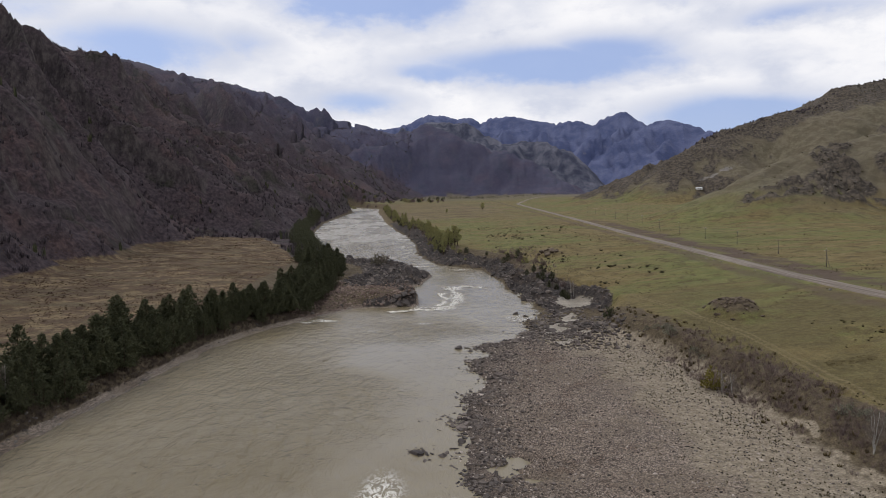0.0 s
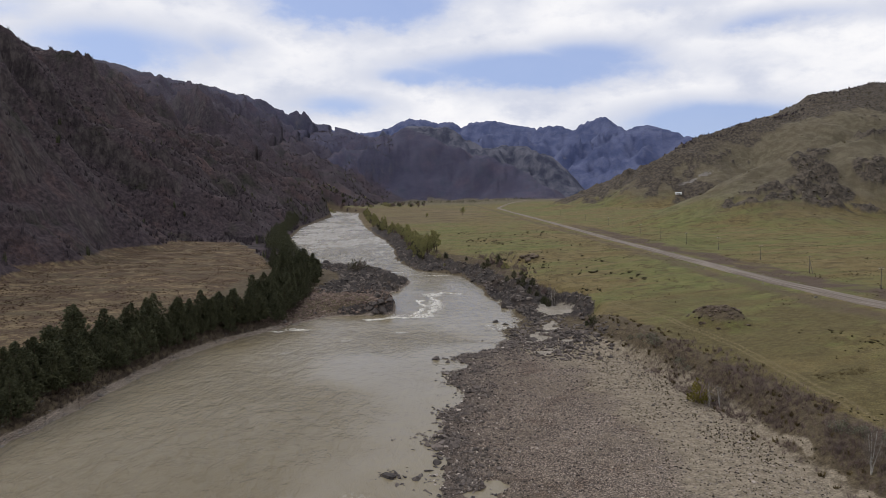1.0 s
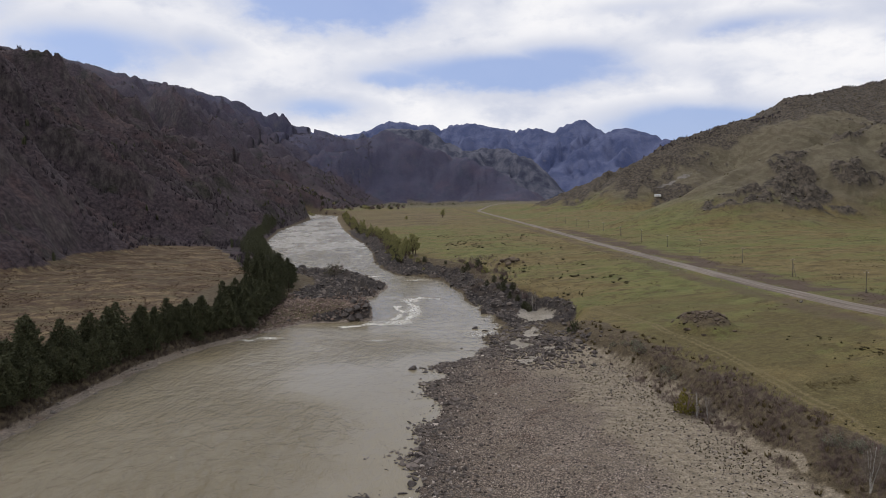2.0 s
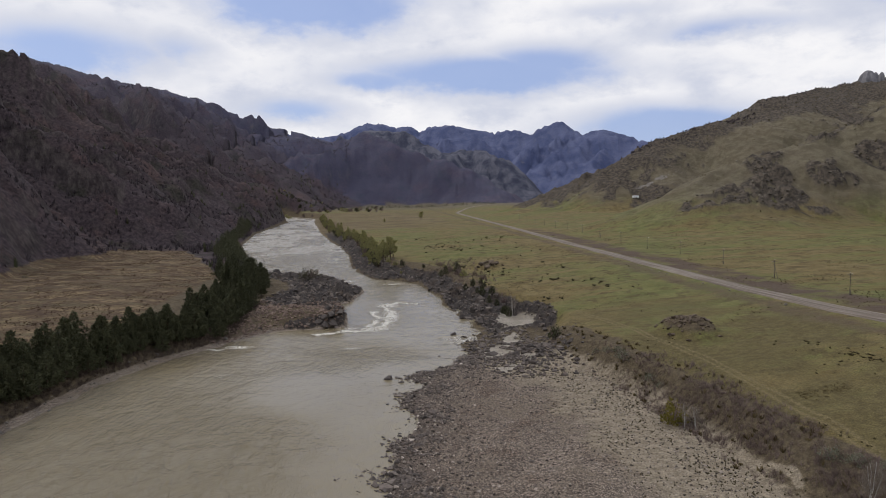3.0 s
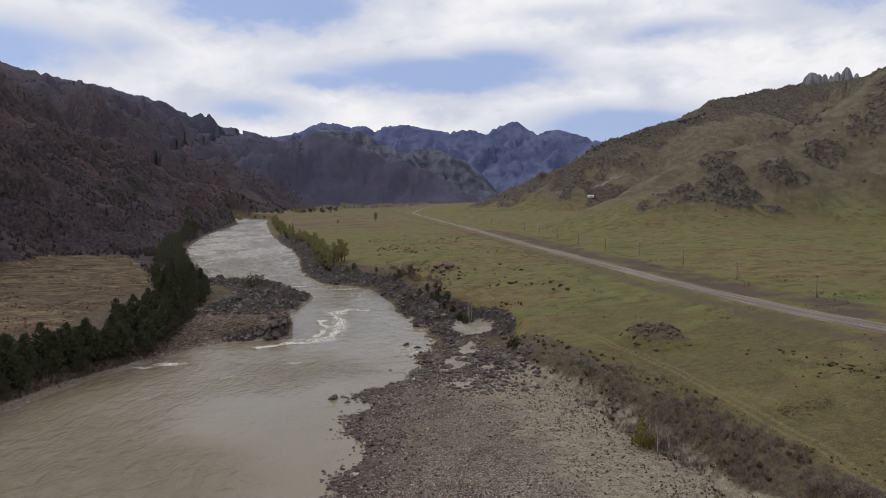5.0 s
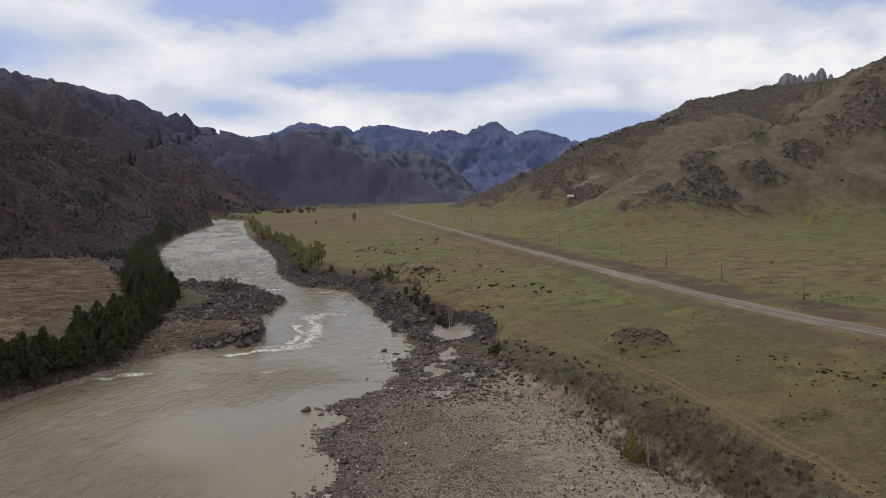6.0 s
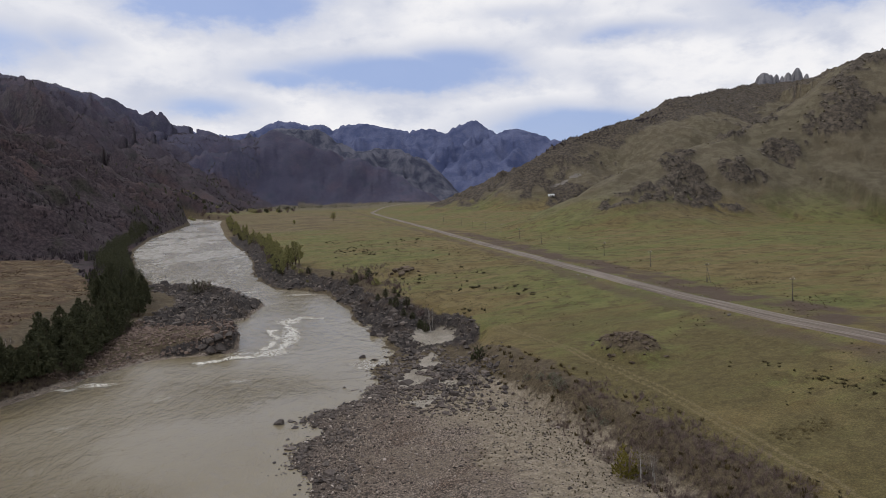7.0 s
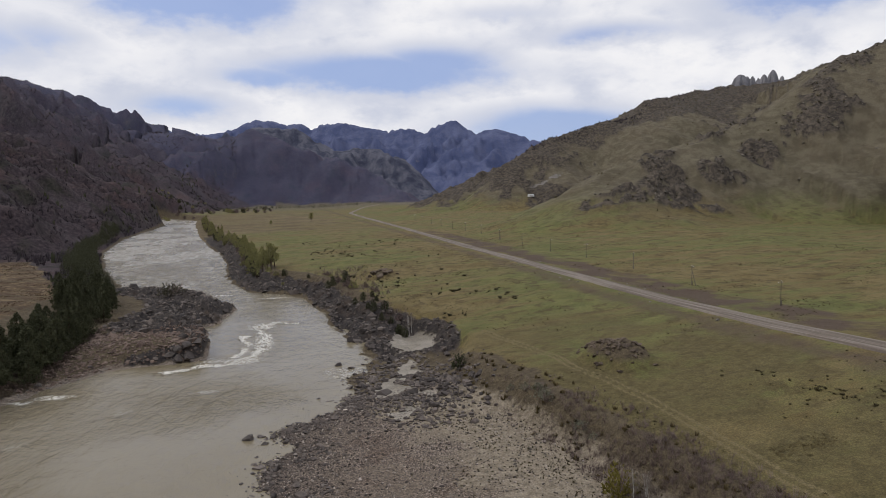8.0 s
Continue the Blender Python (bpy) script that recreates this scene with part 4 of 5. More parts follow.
spread("far_pines", far_pines, fx, fy, surf(fx, fy) - 0.1, rng.uniform(6.5, 10.5, len(fx)), NEEDLES, "dark pines along the far river bank", "woods", rng)
x = rng.uniform(-140, 330, 300)
y = rng.uniform(1800, 1930, 300) + np.clip(x, 0, 999) * 0.15
spread("valley_end_trees", far_pines, x, y, surf(x, y) - 0.1, rng.uniform(4.5, 9.5, len(x)), NEEDLES, "dark belt of trees at the far end of the valley", "woods", rng)
drop_models(pines)

x, y = field_of(rng, 26000, -115, -40, 90, 320, lambda a, b: (a < line_x(LEFT_BANK, np.minimum(b, 264)) - 2.5) * (a > line_x(LEFT_BANK, np.minimum(b, 264)) - 18))
under_x, under_y = x, y

# bare birches
birches = [leafless(rng, h, "leafless white-stemmed birch tree", "birches", BIRCH_BARK, PALE_TWIG, st) for h, st in ((8.5, 1), (7.0, 2), (9.0, 1))]
plant(birches, [69.0, 70.0, 70.8, 71.6], [157, 158.8, 155.4, 157.5], rng, 0.6, 0.78)
plant(birches, [60.5, 62, 61.2, -92, -88, -90, -70, -62], [298, 301, 304, 140, 172, 214, 268, 300], rng, 0.7, 1.0)
big_birch = leafless(rng, 7.6, "tall leafless white-stemmed birch with several trunks", "birches", BIRCH_BARK, PALE_TWIG, 4, 0.30)
copy_thing(big_birch, pose(77.4, 113.5, surf1(77.4, 113.5) - 0.2))
drop_models(birches + [big_birch])

# willows with young leaves on the near bank
willows = [leafless(rng, h, "slender riverside willow in fresh yellow-green leaf", "willows on the bank", DARK_BARK, TWIG, 3, 0.26, SPRING_LEAF, "willow_tree") for h in (15.0, 12.0, 17.0)]
plant(willows, [4, 7, 10, 14, 9, 6, 12, 2], [464, 468, 471, 475, 478, 484, 466, 492], rng, 0.85, 1.15)
tx, ty = [], []
for yy in np.concatenate([np.arange(496, 760, 5.0), np.arange(760, 1420, 9.0)]):
    tx.append(float(line_x(RIGHT_BANK, yy)) + rng.uniform(9, 18))
    ty.append(yy)
plant(willows, tx, ty, rng, 0.35, 0.66)
drop_models(willows)
small = [pine(rng, 7.5, 0.36, "small dark pine at the edge of the meadow", "small pines"), pine(rng, 6.0, 0.42, "small dark pine at the edge of the meadow", "small pines")]
plant(small, [56.5, 58.5, 57.5, 39, 41, 51, 50, 53, 47, 49], [297, 299, 303, 392, 388, 322, 330, 314, 348, 338], rng, 0.5, 0.9)
drop_models(small)

# shrubs of the banks
shrubs = [bush(rng, 4.6, 3.8, "dense dark shrub on the rocky bank", "bank shrubs", SPRING_LEAF), bush(rng, 5.0, 3.8, "leafless grey-brown shrub on the bank", "bank shrubs", TWIG), bush(rng, 3.6, 4.6, "dark evergreen shrub on the bank", "bank shrubs", NEEDLES)]
sx, sy = [], []
for yy in np.concatenate([np.arange(292, 460, 7.5), np.arange(470, 700, 3.5), np.arange(700, 1420, 7.0)]):
    sx.append(float(line_x(RIGHT_BANK, yy)) + rng.uniform(9, 17) + (4 if yy < 460 else 0))
    sy.append(yy + rng.uniform(-2, 2))
plant(shrubs, sx, sy, rng, 0.45, 1.15)
plant(shrubs, rng.uniform(-260, 20, 60), rng.uniform(1500, 1750, 60), rng, 1.0, 2.4)
drop_models(shrubs)
willow_bush = bush(rng, 13.0, 7.5, "grey-brown willow bush on the rocky spit", "", mottled("olive_brown_leaves", (0.062, 0.056, 0.038), (0.150, 0.134, 0.088), 1.5, 0.9, 0), TWIG, 240)
copy_thing(willow_bush, pose(-34, 402, surf1(-34, 402) - 0.2))
gold = bush(rng, 5.8, 5.2, "yellow-green bush just coming into leaf", "", YELLOW_LEAF, TWIG, 190)
copy_thing(gold, pose(67.4, 159.5, surf1(67.4, 159.5) - 0.2))
round_tree = leafless(rng, 13, "lone round leafy tree in the far meadow", "", DARK_BARK, TWIG, 3, 0.42, SPRING_LEAF, "meadow_tree")
copy_thing(round_tree, pose(65, 990, surf1(65, 990) - 0.3))
copy_thing(round_tree, pose(12, 950, surf1(12, 950) - 0.3) @ Matrix.Scale(0.55, 4))
sage = [bush(rng, 3.2, 1.7, "pale grey-green leafy bush among the brushwood", "sage bushes", mottled("grey_green_leaves", (0.125, 0.130, 0.092), (0.255, 0.262, 0.195), 1.0, 0.9, 0), TWIG, 150)]
plant(sage, [68.5, 70.2, 70, 71.8, 72.6, 67, 81.5, 80, 83], [204, 200, 196, 182, 178, 209, 122, 126, 117], rng, 0.9, 1.6)
drop_models(sage)
lone = bush(rng, 5.0, 4.4, "dark bush above the boulders", "", NEEDLES, TWIG, 230)
copy_thing(lone, pose(62, 237, surf1(62, 237) - 0.2))
field_bush = bush(rng, 3.0, 1.8, "low dark bush in the dry field", "", NEEDLES, TWIG, 100)
copy_thing(field_bush, pose(-182, 395, surf1(-182, 395) - 0.2))
drop_models([willow_bush, gold, round_tree, lone, field_bush])


# ---- rocks ----
def boulders(count_places, sizes, label, group, mat=BASALT, sink=0.25, name="boulder"):
    shapes = [stone_shape(rng, 2, 0.10, 0.72) for _ in range(7)]
    meshes = [tris_mesh("boulder", v, f, mat) for v, f in shapes]
    for (px, py), s in zip(count_places, sizes):
        ob = new(name, meshes[rng.integers(0, 7)])
        g = max(surf1(px, py), -0.5)
        ob.matrix_world = Matrix.Translation((px, py, g + s * (0.45 - sink))) @ Euler((rng.normal(0, 0.15), rng.normal(0, 0.15), rng.uniform(0, 6.3))).to_matrix().to_4x4() @ Matrix.Scale(s, 4)
        tagged(ob, label, name.replace("_", " "), group)


def shore(y0, y1, count, inward, line=RIGHT_BANK, side=1):
    yy = rng.uniform(y0, y1, count)
    return [(float(line_x(line, q)) + side * rng.uniform(*inward), q) for q in yy]


p = []
for cy, cx, count in ((106, 1, 14), (116, -1, 8), (131, -1, 9), (147, -3, 14), (162, -3, 12), (178, 0, 8), (190, -2, 9), (206, -4, 16), (214, -2, 10)):
    for _ in range(count):
        q = cy + rng.normal(0, 2.6)
        p.append((float(line_x(RIGHT_BANK, q)) + cx + rng.normal(0, 2.2), q))
boulders(p, rng.lognormal(-0.75, 0.4, len(p)), "dark basalt boulder at the edge of the gravel bar", "boulders of the gravel bar")
p = shore(228, 440, 78, (-1.5, 9))
boulders(p, np.minimum(rng.lognormal(0.0, 0.42, len(p)), 1.9), "rugged dark basalt boulder on the rocky shore", "boulders of the rocky shore")
p = [(rng.normal(54, 4.2), rng.normal(227, 9)) for _ in range(62)]
boulders(p, np.minimum(rng.lognormal(-0.5, 0.45, len(p)), 1.5), "rugged dark basalt boulder in a heap by the pools", "boulders by the pools")
p = [(-3.6, 124.5), (-2.4, 125.6), (-1.5, 124), (-4.4, 125.8), (-0.6, 124.6), (2.2, 125), (-2.8, 123.2), (-5.2, 124.2), (-3.4, 127), (-1.8, 127.4), (3.4, 133), (1.0, 141), (2.9, 144)]
boulders(p, [1.5, 1.2, 1.0, 0.8, 0.7, 0.9, 0.8, 0.6, 0.7, 0.5, 0.4, 0.5, 0.4], "wet dark boulder standing out of the river", "rocks in the river", sink=0.1, name="river_rock")
p = [(31.2, 265), (35, 261), (2.5, 140), (4, 137), (33, 250)]
boulders(p, [1.5, 1.2, 0.7, 0.5, 0.6], "wet dark boulder standing out of the river", "rocks in the river", sink=0.05, name="river_rock")
boulders([(-19, 283.5), (-16, 283), (-13, 284), (-11, 287), (-14.5, 286)], [1.7, 2.0, 2.3, 2.1, 1.8], "large dark basalt block at the tip of the spit", "boulders of the spit", sink=0.3)
p = shore(278, 452, 60, (0, 7), LEFT_BANK, -1)
boulders(p, np.minimum(rng.lognormal(-0.1, 0.42, len(p)), 1.5), "dark basalt boulder on the rocky spit", "boulders of the spit")
p = [(94 - q * 0.12 + rng.normal(0, 2.9), 208 + q) for q in rng.normal(0, 4.8, 120)]
boulders(p, rng.uniform(0.35, 0.8, len(p)), "weathered grey-brown stone in a rubble mound", "stones of the mound", BROWN_STONE, 0.4, "rubble_stone")
p = [(66 + rng.normal(0, 2.6), 396 + rng.normal(0, 4)) for _ in range(18)]
boulders(p, rng.uniform(0.9, 2.2, len(p)), "weathered dark stone of an outcrop in the meadow", "stones of the outcrop", BROWN_STONE, 0.25, "outcrop_stone")
p = [(rng.choice([132.5, 145]) + rng.normal(0, 0.8), q) for q in rng.uniform(150, 420, 22)]
boulders(p, rng.uniform(0.3, 0.55, len(p)), "pale roadside stone beside the gravel road", "roadside stones", PALE_STONE, 0.25, "roadside_stone")

tiny = [stone_shape(rng, 1, 0.22, 0.6) for _ in range(6)]
x, y = field_of(rng, 34000, 0, 70, 84, 240, lambda a, b: (surf(a, b, "gravel") > 0.5) * (surf(a, b) > -0.3) * 0.5)
near = np.exp(-np.clip(x - line_x(RIGHT_BANK, y), 0, 60) / 9)
spread("gravel_stones", tiny, x, y, surf(x, y) + 0.04, rng.lognormal(-1.95, 0.45, len(x)) * (1 + 0.8 * near), PEBBLE, "rounded grey and brown river stones covering the bar", "stones", rng)
x, y = field_of(rng, 34000, -6, 34, 84, 240, lambda a, b: (np.exp(-((a - line_x(RIGHT_BANK, b) - 2.0) / 6.0) ** 2) * smooth(fbm(a, b, 9, 3), -0.3, 0.35)
                + np.exp(-(((a + 2.5) / 3.4) ** 2 + ((b - 125) / 2.4) ** 2)) + 0.7 * np.exp(-(((a - 3) / 4) ** 2 + ((b - 143) / 5) ** 2))))
spread("wet_stones", tiny, x, y, np.maximum(surf(x, y), -0.25) + 0.05, rng.lognormal(-1.25, 0.5, len(x)), RUBBLE, "dark wet stones along the waterline", "stones", rng)
x, y = field_of(rng, 42000, -60, 75, 205, 700, lambda a, b: (surf(a, b, "basalt") > 0.35) * (surf(a, b) > -0.3) * np.where(b > 460, 0.25, 0.6))
spread("basalt_rubble", tiny, x, y, surf(x, y) + 0.05, rng.lognormal(-0.6, 0.55, len(x)), RUBBLE, "broken dark basalt rubble covering the rocky shore", "rubble", rng)
x, y = field_of(rng, 9000, -100, -25, 90, 285, lambda a, b: (a < line_x(LEFT_BANK, b) + 0.5) * np.exp(-np.clip(line_x(LEFT_BANK, b) - a, 0, 99) / 3.2))
spread("bank_stones", tiny, x, y, surf(x, y) + 0.05, rng.lognormal(-1.35, 0.45, len(x)), PALE_STONE, "pale broken stones along the foot of the bank", "stones", rng)

x, y = field_of(rng, 9000, 28, 74, 200, 272, lambda a, b: np.exp(-(((a - 47) / 11) ** 2 + ((b - 232) / 22) ** 2)) * (surf(a, b, "silt") < 0.6))
spread("pool_rubble", tiny, x, y, surf(x, y) + 0.08, np.minimum(rng.lognormal(-0.65, 0.5, len(x)), 1.3), RUBBLE, "dark basalt rubble round the silt pools", "rubble", rng)
x, y = field_of(rng, 6000, -60, -10, 256, 326, lambda a, b: (a < line_x(LEFT_BANK, b) - 0.5) * (surf(a, b) > 0.2) * 0.8)
spread("spit_stones", tiny, x, y, surf(x, y) + 0.04, rng.lognormal(-0.85, 0.5, len(x)), mottled("brown_stones", (0.085, 0.060, 0.050), (0.25, 0.185, 0.15), 0.5, 0.9, 0.1), "brown broken stones over the low spit", "rubble", rng)

# pale rounded spires on the crest: place, height of the top, half width
for k, (px, py, top, w) in enumerate(((1046, 1384, 316, 29), (1060, 1362, 309, 12), (1067, 1352, 304, 11), (1073, 1341, 310, 15), (1081, 1324, 317, 17), (1090, 1307, 302, 11), (1054, 1372, 310, 14), (1066, 1346, 298, 16), (1078, 1334, 303, 14), (1000, 1374, 274, 17), (1008, 1380, 272, 8))):
    v, f = ico(4)
    t = (v[:, 2:] + 1) / 2
    turn = np.arctan2(v[:, 1:2], v[:, :1])
    flute = 1 + 0.10 * np.sin(turn * 7 + k) + 0.06 * np.sin(turn * 13 + 2 * k) + 0.05 * np.sin(t * 15 + turn * 2)
    round_ = np.sqrt(np.clip(1 - t ** 2.6, 0, 1)) * (1.15 - 0.25 * t)
    flat = v[:, :2] / np.maximum(np.linalg.norm(v[:, :2], axis=1, keepdims=True), 1e-6)
    v = np.concatenate([flat * round_ * w * flute, (t - 1) * 95 + rng.normal(0, 0.5, (len(v), 1))], 1)
    ob = new("rock_spire", tris_mesh("rock_spire", v, f, GRANITE))
    ob.location = (px, py, top)
    tagged(ob, "pale grey granite spire on the mountain crest", "rock", "spires on the crest")


# ---- low growth ----
def tuft(blades, width, lean):
    a = rng.uniform(0, 6.3, blades)
    o, e = rng.uniform(0, 0.5, blades), rng.uniform(0.4, 1, blades) * lean
    root = np.stack([o * np.cos(a), o * np.sin(a), np.full(blades, -0.05)], 1)
    tip = np.stack([(o + e) * np.cos(a), (o + e) * np.sin(a), rng.uniform(0.6, 1, blades)], 1)
    side = np.stack([-np.sin(a + rng.normal(0, 0.8, blades)), np.cos(a), np.zeros(blades)], 1) * width
    v = np.stack([root - side, root + side, tip], 1).reshape(-1, 3)
    return v, np.arange(len(v)).reshape(-1, 3)


brush = [tuft(20, 0.026, 0.75) for _ in range(6)]
dense = [tuft(14, 0.20, 0.5) for _ in range(4)]


def strip_share(a, b):
    foot = table(b, (60, 74), (122, 72), (137, 70), (150, 69), (165, 67.5), (190, 65), (222, 58))
    off_path, _ = to_line(a, b, SAND_PATH)
    top = table(b, (60, 89), (130, 85), (167, 83), (205, 78), (236, 69))
    return smooth(a, foot - 2, foot + 3) * (1 - smooth(a, top - 4, top + 2)) * smooth(fbm(a, b, 14, 3), -0.9, -0.1) * (1 - 0.5 * smooth(b, 182, 200)) * smooth(off_path, 0.7, 2.2) * (1 - 0.8 * np.exp(-((a - 76.5) / 3) ** 2 - ((b - 112) / 5) ** 2))


x, y = field_of(rng, 17000, 56, 92, 60, 236, lambda a, b: strip_share(a, b) * np.clip(0.12 + 0.75 * smooth(fbm(a + 70, b, 13, 4, 0.6), -0.25, 0.35) + 0.7 * np.exp(-(((a - 77) / 6) ** 2 + ((b - 146) / 20) ** 2)), 0, 1) * (1 - 0.75 * smooth(b, 186, 206)))
spread("thicket", brush, x, y, surf(x, y), rng.uniform(0.5, 1.0, len(x)), TWIG, "thick leafless purplish-brown brushwood below the meadow", "brushwood", rng, 0.15, rng.uniform(0.7, 1.8, len(x)) * (1 - 0.4 * smooth(y, 178, 200)))
x, y = under_x, under_y
spread("undergrowth", brush, x, y, surf(x, y), rng.uniform(0.6, 1.3, len(x)), mottled("russet_twigs", (0.045, 0.034, 0.030), (0.105, 0.078, 0.066), 2.0, 0.95, 0), "russet leafless undergrowth beneath the bank pines", "brushwood", rng, 0.15, rng.uniform(0.6, 1.8, len(x)))
x, y = field_of(rng, 2600, 40, 90, 60, 240, lambda a, b: strip_share(a, b) * 0.4)
spread("dry_grass", dense, x, y, surf(x, y), rng.uniform(0.5, 1.2, len(x)), DRY_GRASS, "tufts of dry straw-coloured grass among the brushwood", "grass", rng, 0.15, rng.uniform(0.5, 1.1, len(x)))
x, y = field_of(rng, 12000, 30, 76, 70, 235, lambda a, b: surf(a, b, "sand") * 0.6 * smooth(fbm(a, b, 12, 3), -0.4, 0.4))
spread("shore_tussocks", dense, x, y, surf(x, y), rng.uniform(0.12, 0.34, len(x)), TUSSOCK, "small dark tussocks dotted over the sandy gravel", "grass", rng, 0.1, rng.uniform(0.15, 0.4, len(x)))
x, y = field_of(rng, 26000, 40, 330, 90, 620, lambda a, b: (surf(a, b, "grass") > 0.7) * (np.abs(a - 139) > 6) * smooth(fbm(a, b, 26, 4), 0.0, 0.6))
spread("meadow_tussocks", dense, x, y, surf(x, y), rng.uniform(0.22, 0.55, len(x)), TUSSOCK, "dark tussocks scattered over the grazed meadow", "grass", rng, 0.1, rng.uniform(0.15, 0.4, len(x)))
x, y = field_of(rng, 40000, -215, -70, 110, 600, lambda a, b: (surf(a, b, "field") > 0.6) * smooth(fbm(a, b, 18, 3), -0.35, 0.4) * 0.7)
spread("field_tussocks", dense, x, y, surf(x, y), rng.uniform(0.25, 0.6, len(x)), mottled("reddish_dry_weeds", (0.05, 0.028, 0.02), (0.13, 0.085, 0.05), 1.0, 0.95, 0), "reddish-brown dry weeds over the fallow field", "weeds", rng, 0.1, rng.uniform(0.15, 0.45, len(x)))
x, y = rng.uniform(90, 101, 170), rng.normal(150, 1.6, 170)
spread("weed_row", brush, x, y, surf(x, y), rng.uniform(0.3, 0.6, len(x)), DRY_GRASS, "row of short dry weeds in the meadow", "weeds", rng, 0.1, rng.uniform(0.2, 0.5, len(x)))
x, y = field_of(rng, 500, 34, 62, 270, 440, lambda a, b: (surf(a, b, "basalt") < 0.5) * (a < 62) * (surf(a, b) > 4) * (surf(a, b, "silt") < 0.1))
spread("bank_brush", brush, x, y, surf(x, y), rng.uniform(0.7, 1.4, len(x)), TWIG, "leafless brush along the top of the rocky bank", "brushwood", rng, 0.15, rng.uniform(1.2, 2.6, len(x)))
x, y = field_of(rng, 900, 98, 122, 138, 186, lambda a, b: np.exp(-((a - 115 + (b - 160) * 0.3) / 2.2) ** 2) * smooth(fbm(a, b, 5, 2), -0.3, 0.4))
spread("tussock_row", dense, x, y, surf(x, y), rng.uniform(0.4, 0.9, len(x)), TUSSOCK, "dark tussocks in a broken row across the meadow", "grass", rng, 0.1, rng.uniform(0.25, 0.55, len(x)))
x, y = field_of(rng, 3800, 36, 112, 280, 640, lambda a, b: (surf(a, b, "grass") > 0.7) * (surf(a, b, "ruts") < 0.2) * smooth(fbm(a, b, 40, 3), 0.0, 0.6) * np.exp(-np.clip(a - line_x(RIGHT_BANK, b) - 12, 0, 99) / 30))
spread("low_shrubs", [tuft(34, 0.13, 0.6) for _ in range(4)], x, y, surf(x, y), rng.lognormal(-0.05, 0.4, len(x)), mottled("grey_brown_shrubs", (0.05, 0.046, 0.026), (0.12, 0.108, 0.066), 1.0, 0.95, 0), "low grey-brown shrubs dotted over the meadow by the bank", "shrubs", rng, 0.1, rng.uniform(0.5, 1.3, len(x)))
# trees of the slopes
wood = [tuft(9, 0.18, 0.6) for _ in range(5)]
x, y = field_of(rng, 90000, -900, -90, 150, 2900, lambda a, b: (surf(a, b, "scrub") > 0.4) * smooth(fbm(a, b, 90, 4), -0.5, 0.4) * np.clip(1500 / (b + 600), 0.25, 0.9))
spread("slope_woods", wood, x, y, surf(x, y), rng.uniform(1.3, 2.8, len(x)), SLOPE_WOOD, "leafless brown woods covering the mountain side", "woods", rng, 0.08, rng.uniform(2, 5.5, len(x)))
spruce = [tuft(9, 0.30, 0.42) for _ in range(4)]
x, y = field_of(rng, 14000, -900, -90, 200, 2700, lambda a, b: (surf(a, b, "scrub") > 0.4) * smooth(fbm(a + 500, b, 70, 4), 0.15, 0.7) * np.clip(60 / (surf(a, b) + 20), 0.0, 1) ** 1.5 * (b > 330))
spread("slope_pines", spruce, x, y, surf(x, y), rng.uniform(1.6, 2.6, len(x)), NEEDLES, "scattered dark pines on the mountain side", "woods", rng, 0.05, rng.uniform(5, 9, len(x)))
def along(line, count, wide):
    k = rng.uniform(0, len(line) - 1.001, count)
    return (np.interp(k, np.arange(len(line)), [q[0] for q in line]) + rng.normal(0, wide, count), np.interp(k, np.arange(len(line)), [q[1] for q in line]) + rng.normal(0, wide, count))


for name, line, count, tall in (("crest_pines", SPUR_CREST[2:7], 260, 5.0), ("crest_pines", LEFT_CREST[1:], 420, 6.0), ("crest_pines", RIGHT_CREST[1:13], 330, 5.0)):
    x, y = along(line, count, 9)
    spread(name, spruce, x, y, surf(x, y), rng.uniform(1.4, 2.6, len(x)), SLOPE_WOOD, "small dark trees along the mountain crest", "woods", rng, 0.08, rng.uniform(0.4, 1.0, len(x)) * tall)
x, y = field_of(rng, 30000, 250, 1250, 350, 1600, lambda a, b: (surf(a, b, "outcrop") * 0.5 + surf(a, b, "hill") * 0.3 * smooth(fbm(a + 70, b, 60, 4), 0.15, 0.6)) * np.where(b > 760, 1.0, 0.5))
spread("hill_scrub", dense, x, y, surf(x, y), rng.uniform(0.7, 1.7, len(x)), TUSSOCK, "dark low scrub among the hillside outcrops", "scrub", rng, 0.1, rng.uniform(0.8, 2.4, len(x)))
x, y = field_of(rng, 46000, 250, 720, 400, 1250, lambda a, b: np.where(b < 760, 0.6 * surf(a, b, "outcrop") + 0.012 * surf(a, b, "hill"), 0.05 * surf(a, b, "outcrop")) * (0.25 + 0.75 * smooth(fbm(a, b, 14, 3), -0.3, 0.3)))
spread("hill_rocks", tiny, x, y, surf(x, y) + 0.2, np.minimum(rng.lognormal(-0.15, 0.7, len(x)), 2.3), HILL_STONE, "broken rocks of the hillside outcrops", "rubble", rng)


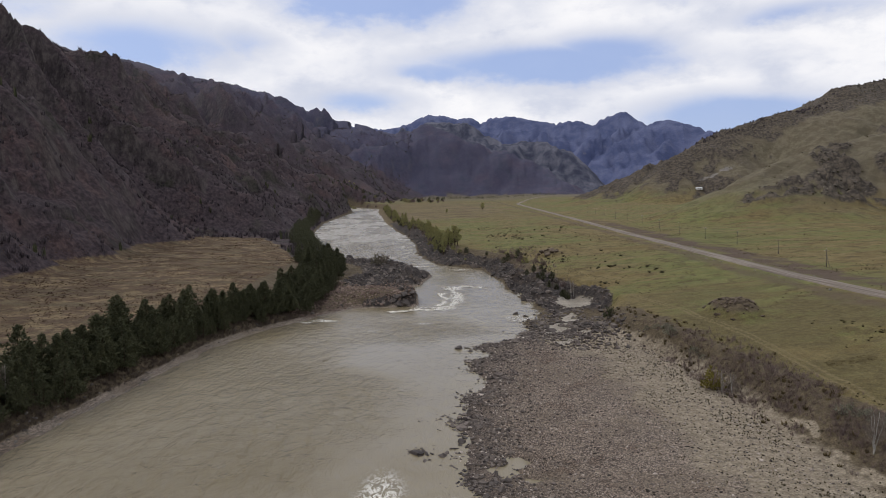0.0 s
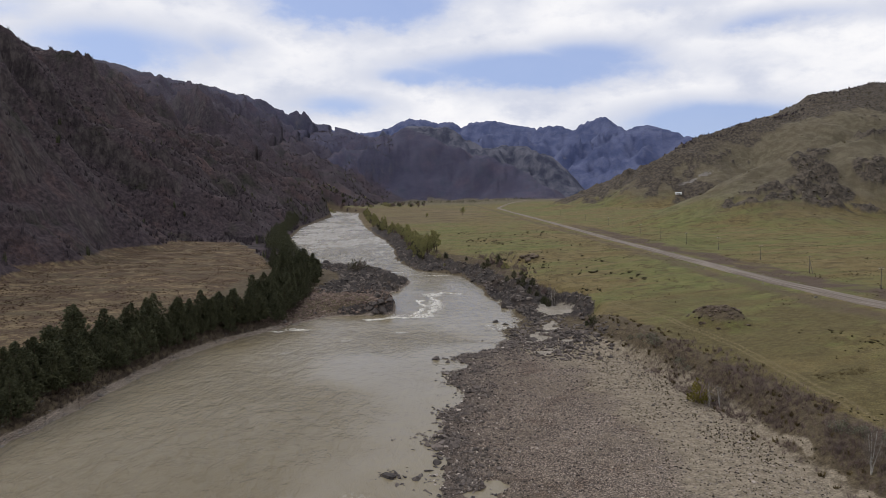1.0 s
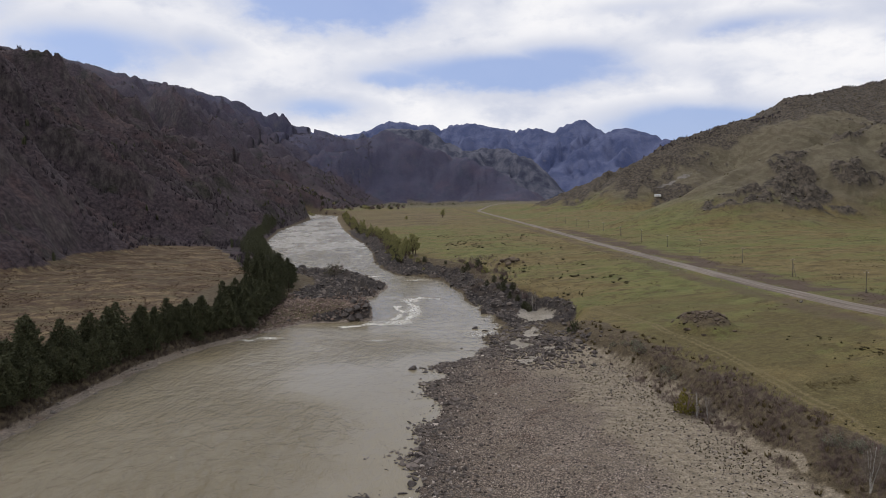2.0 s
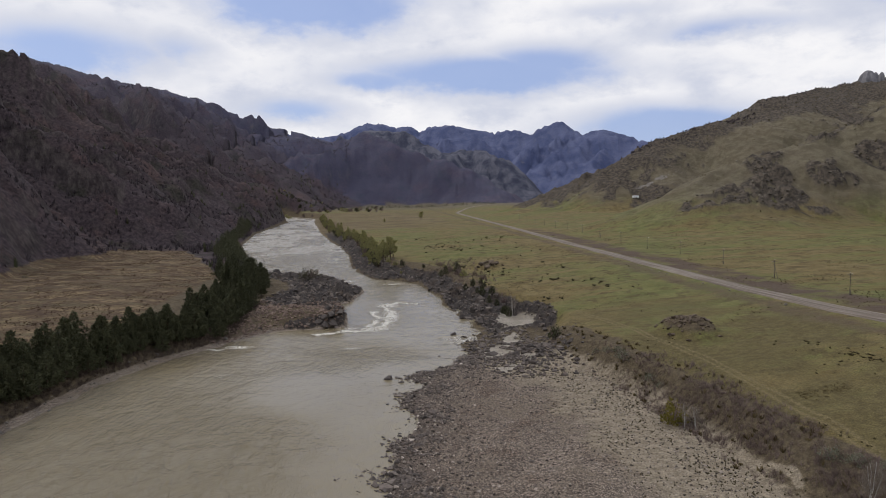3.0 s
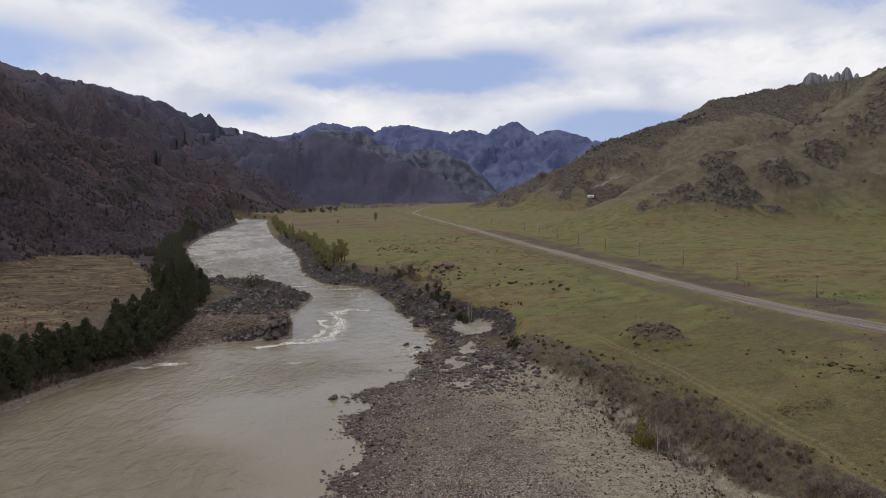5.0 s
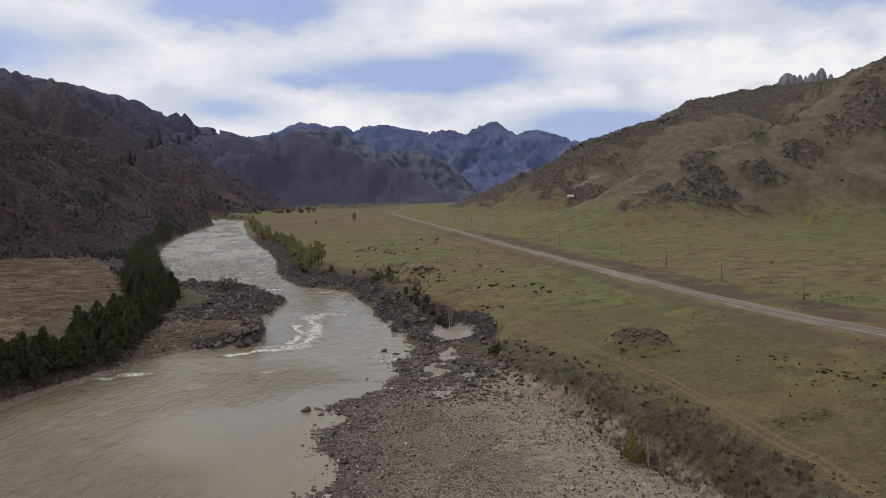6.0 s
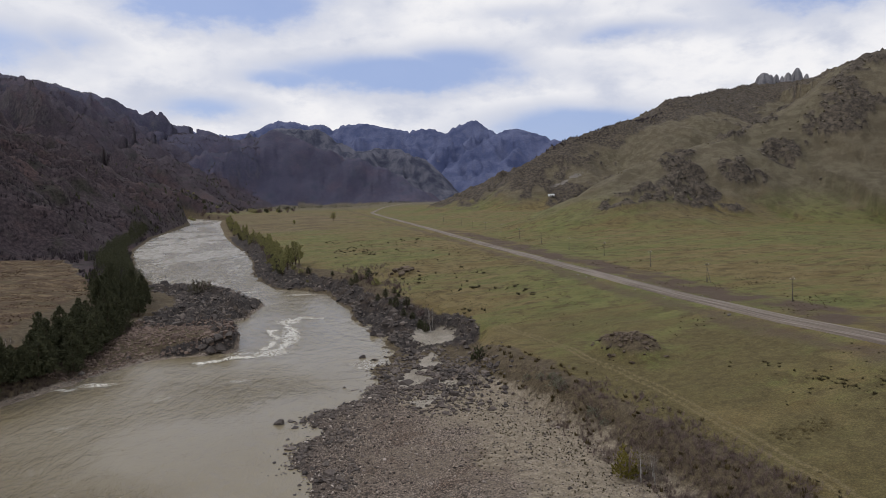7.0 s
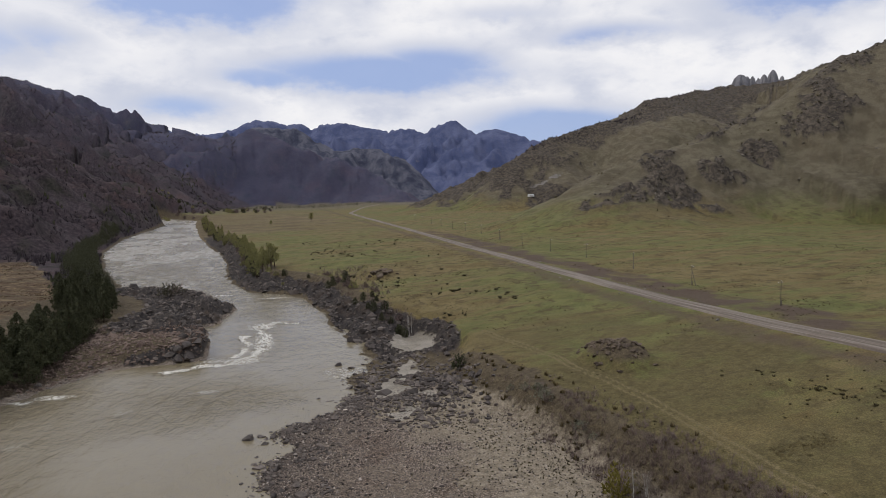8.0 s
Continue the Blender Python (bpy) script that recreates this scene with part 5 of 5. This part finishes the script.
# ---- poles, shed ----
def utility_pole(braced=False):
    pole = thing("utility_pole", "weathered wooden utility pole with a short crossarm", "utility pole", "poles beside the road")
    part("post", mesh("post", *tube([(0, 0, -0.8), (0.02, 0, 3), (0, 0, 7.4)], [0.13, 0.115, 0.09], 8), WOOD), pole)
    arm = part("crossarm", mesh("crossarm", *box_shape(1.7, 0.12, 0.14, 0, 0.16, 6.75), WOOD), pole)
    for ix in (-0.75, 0.75):
        part("insulator", mesh("insulator", *tube([(ix, 0.16, 6.88), (ix, 0.16, 7.0), (ix, 0.16, 7.12)], [0.05, 0.08, 0.05], 8), WHITE_PAINT), arm)
    part("insulator", mesh("insulator", *tube([(0, 0, 7.4), (0, 0, 7.5), (0, 0, 7.62)], [0.05, 0.08, 0.05], 8), WHITE_PAINT), pole)
    part("stub", mesh("stub", *tube([(0.24, 0, -0.6), (0.24, 0, 1.6)], [0.14, 0.13], 8), WOOD), pole, "short ground stub bound to the post")
    if braced:
        part("brace", mesh("brace", *tube([(0.1, -2.4, -0.6), (0.0, -0.1, 5.6)], [0.13, 0.10], 8), WOOD), pole, "slanting wooden brace")
    return pole


plain, braced = utility_pole(), utility_pole(True)
tagged(braced, "braced wooden utility pole with a short crossarm")
for k in range(-3, 14):
    px, py = (158.5 + 6 * k, 228 + 52 * k) if k < 3 else (170.5 + 1.5 * (k - 2), 332 + 50 * (k - 2))
    copy_thing(braced if k in (1, 6) else plain, pose(px, py, surf1(px, py), 0, rng.normal(0, 0.8), rng.normal(0, 6)))
drop_models([plain, braced])


def shed(x, y, turn):
    ob = thing("farm_shed", "small white farm shed with a pale metal roof", "shed")
    walls = part("wall", mesh("wall", *box_shape(9, 5, 2.6, 0, 0, -0.4), WHITE_PAINT), ob)
    part("roof", mesh("roof", [(-4.8, -2.8, 2.1), (4.8, -2.8, 2.1), (4.8, 0, 3.5), (-4.8, 0, 3.5), (-4.8, 2.8, 2.1), (4.8, 2.8, 2.1), (-4.8, -2.8, 2.0), (4.8, -2.8, 2.0), (4.8, 2.8, 2.0), (-4.8, 2.8, 2.0)],
                      [(0, 1, 2, 3), (3, 2, 5, 4), (6, 9, 8, 7), (0, 6, 7, 1), (5, 8, 9, 4), (0, 3, 4, 9, 6), (1, 7, 8, 5, 2)], ROOF_METAL), ob)
    part("door", mesh("door", *box_shape(1.1, 0.08, 2.0, 1.2, -2.53, -0.3), WOOD), ob)
    part("window", mesh("window", *box_shape(1.2, 0.08, 0.9, -1.8, -2.53, 0.8), DARK_BARK), ob)
    ob.matrix_world = pose(x, y, surf1(x, y), 0, 0, turn)


shed(401, 1031, -8)
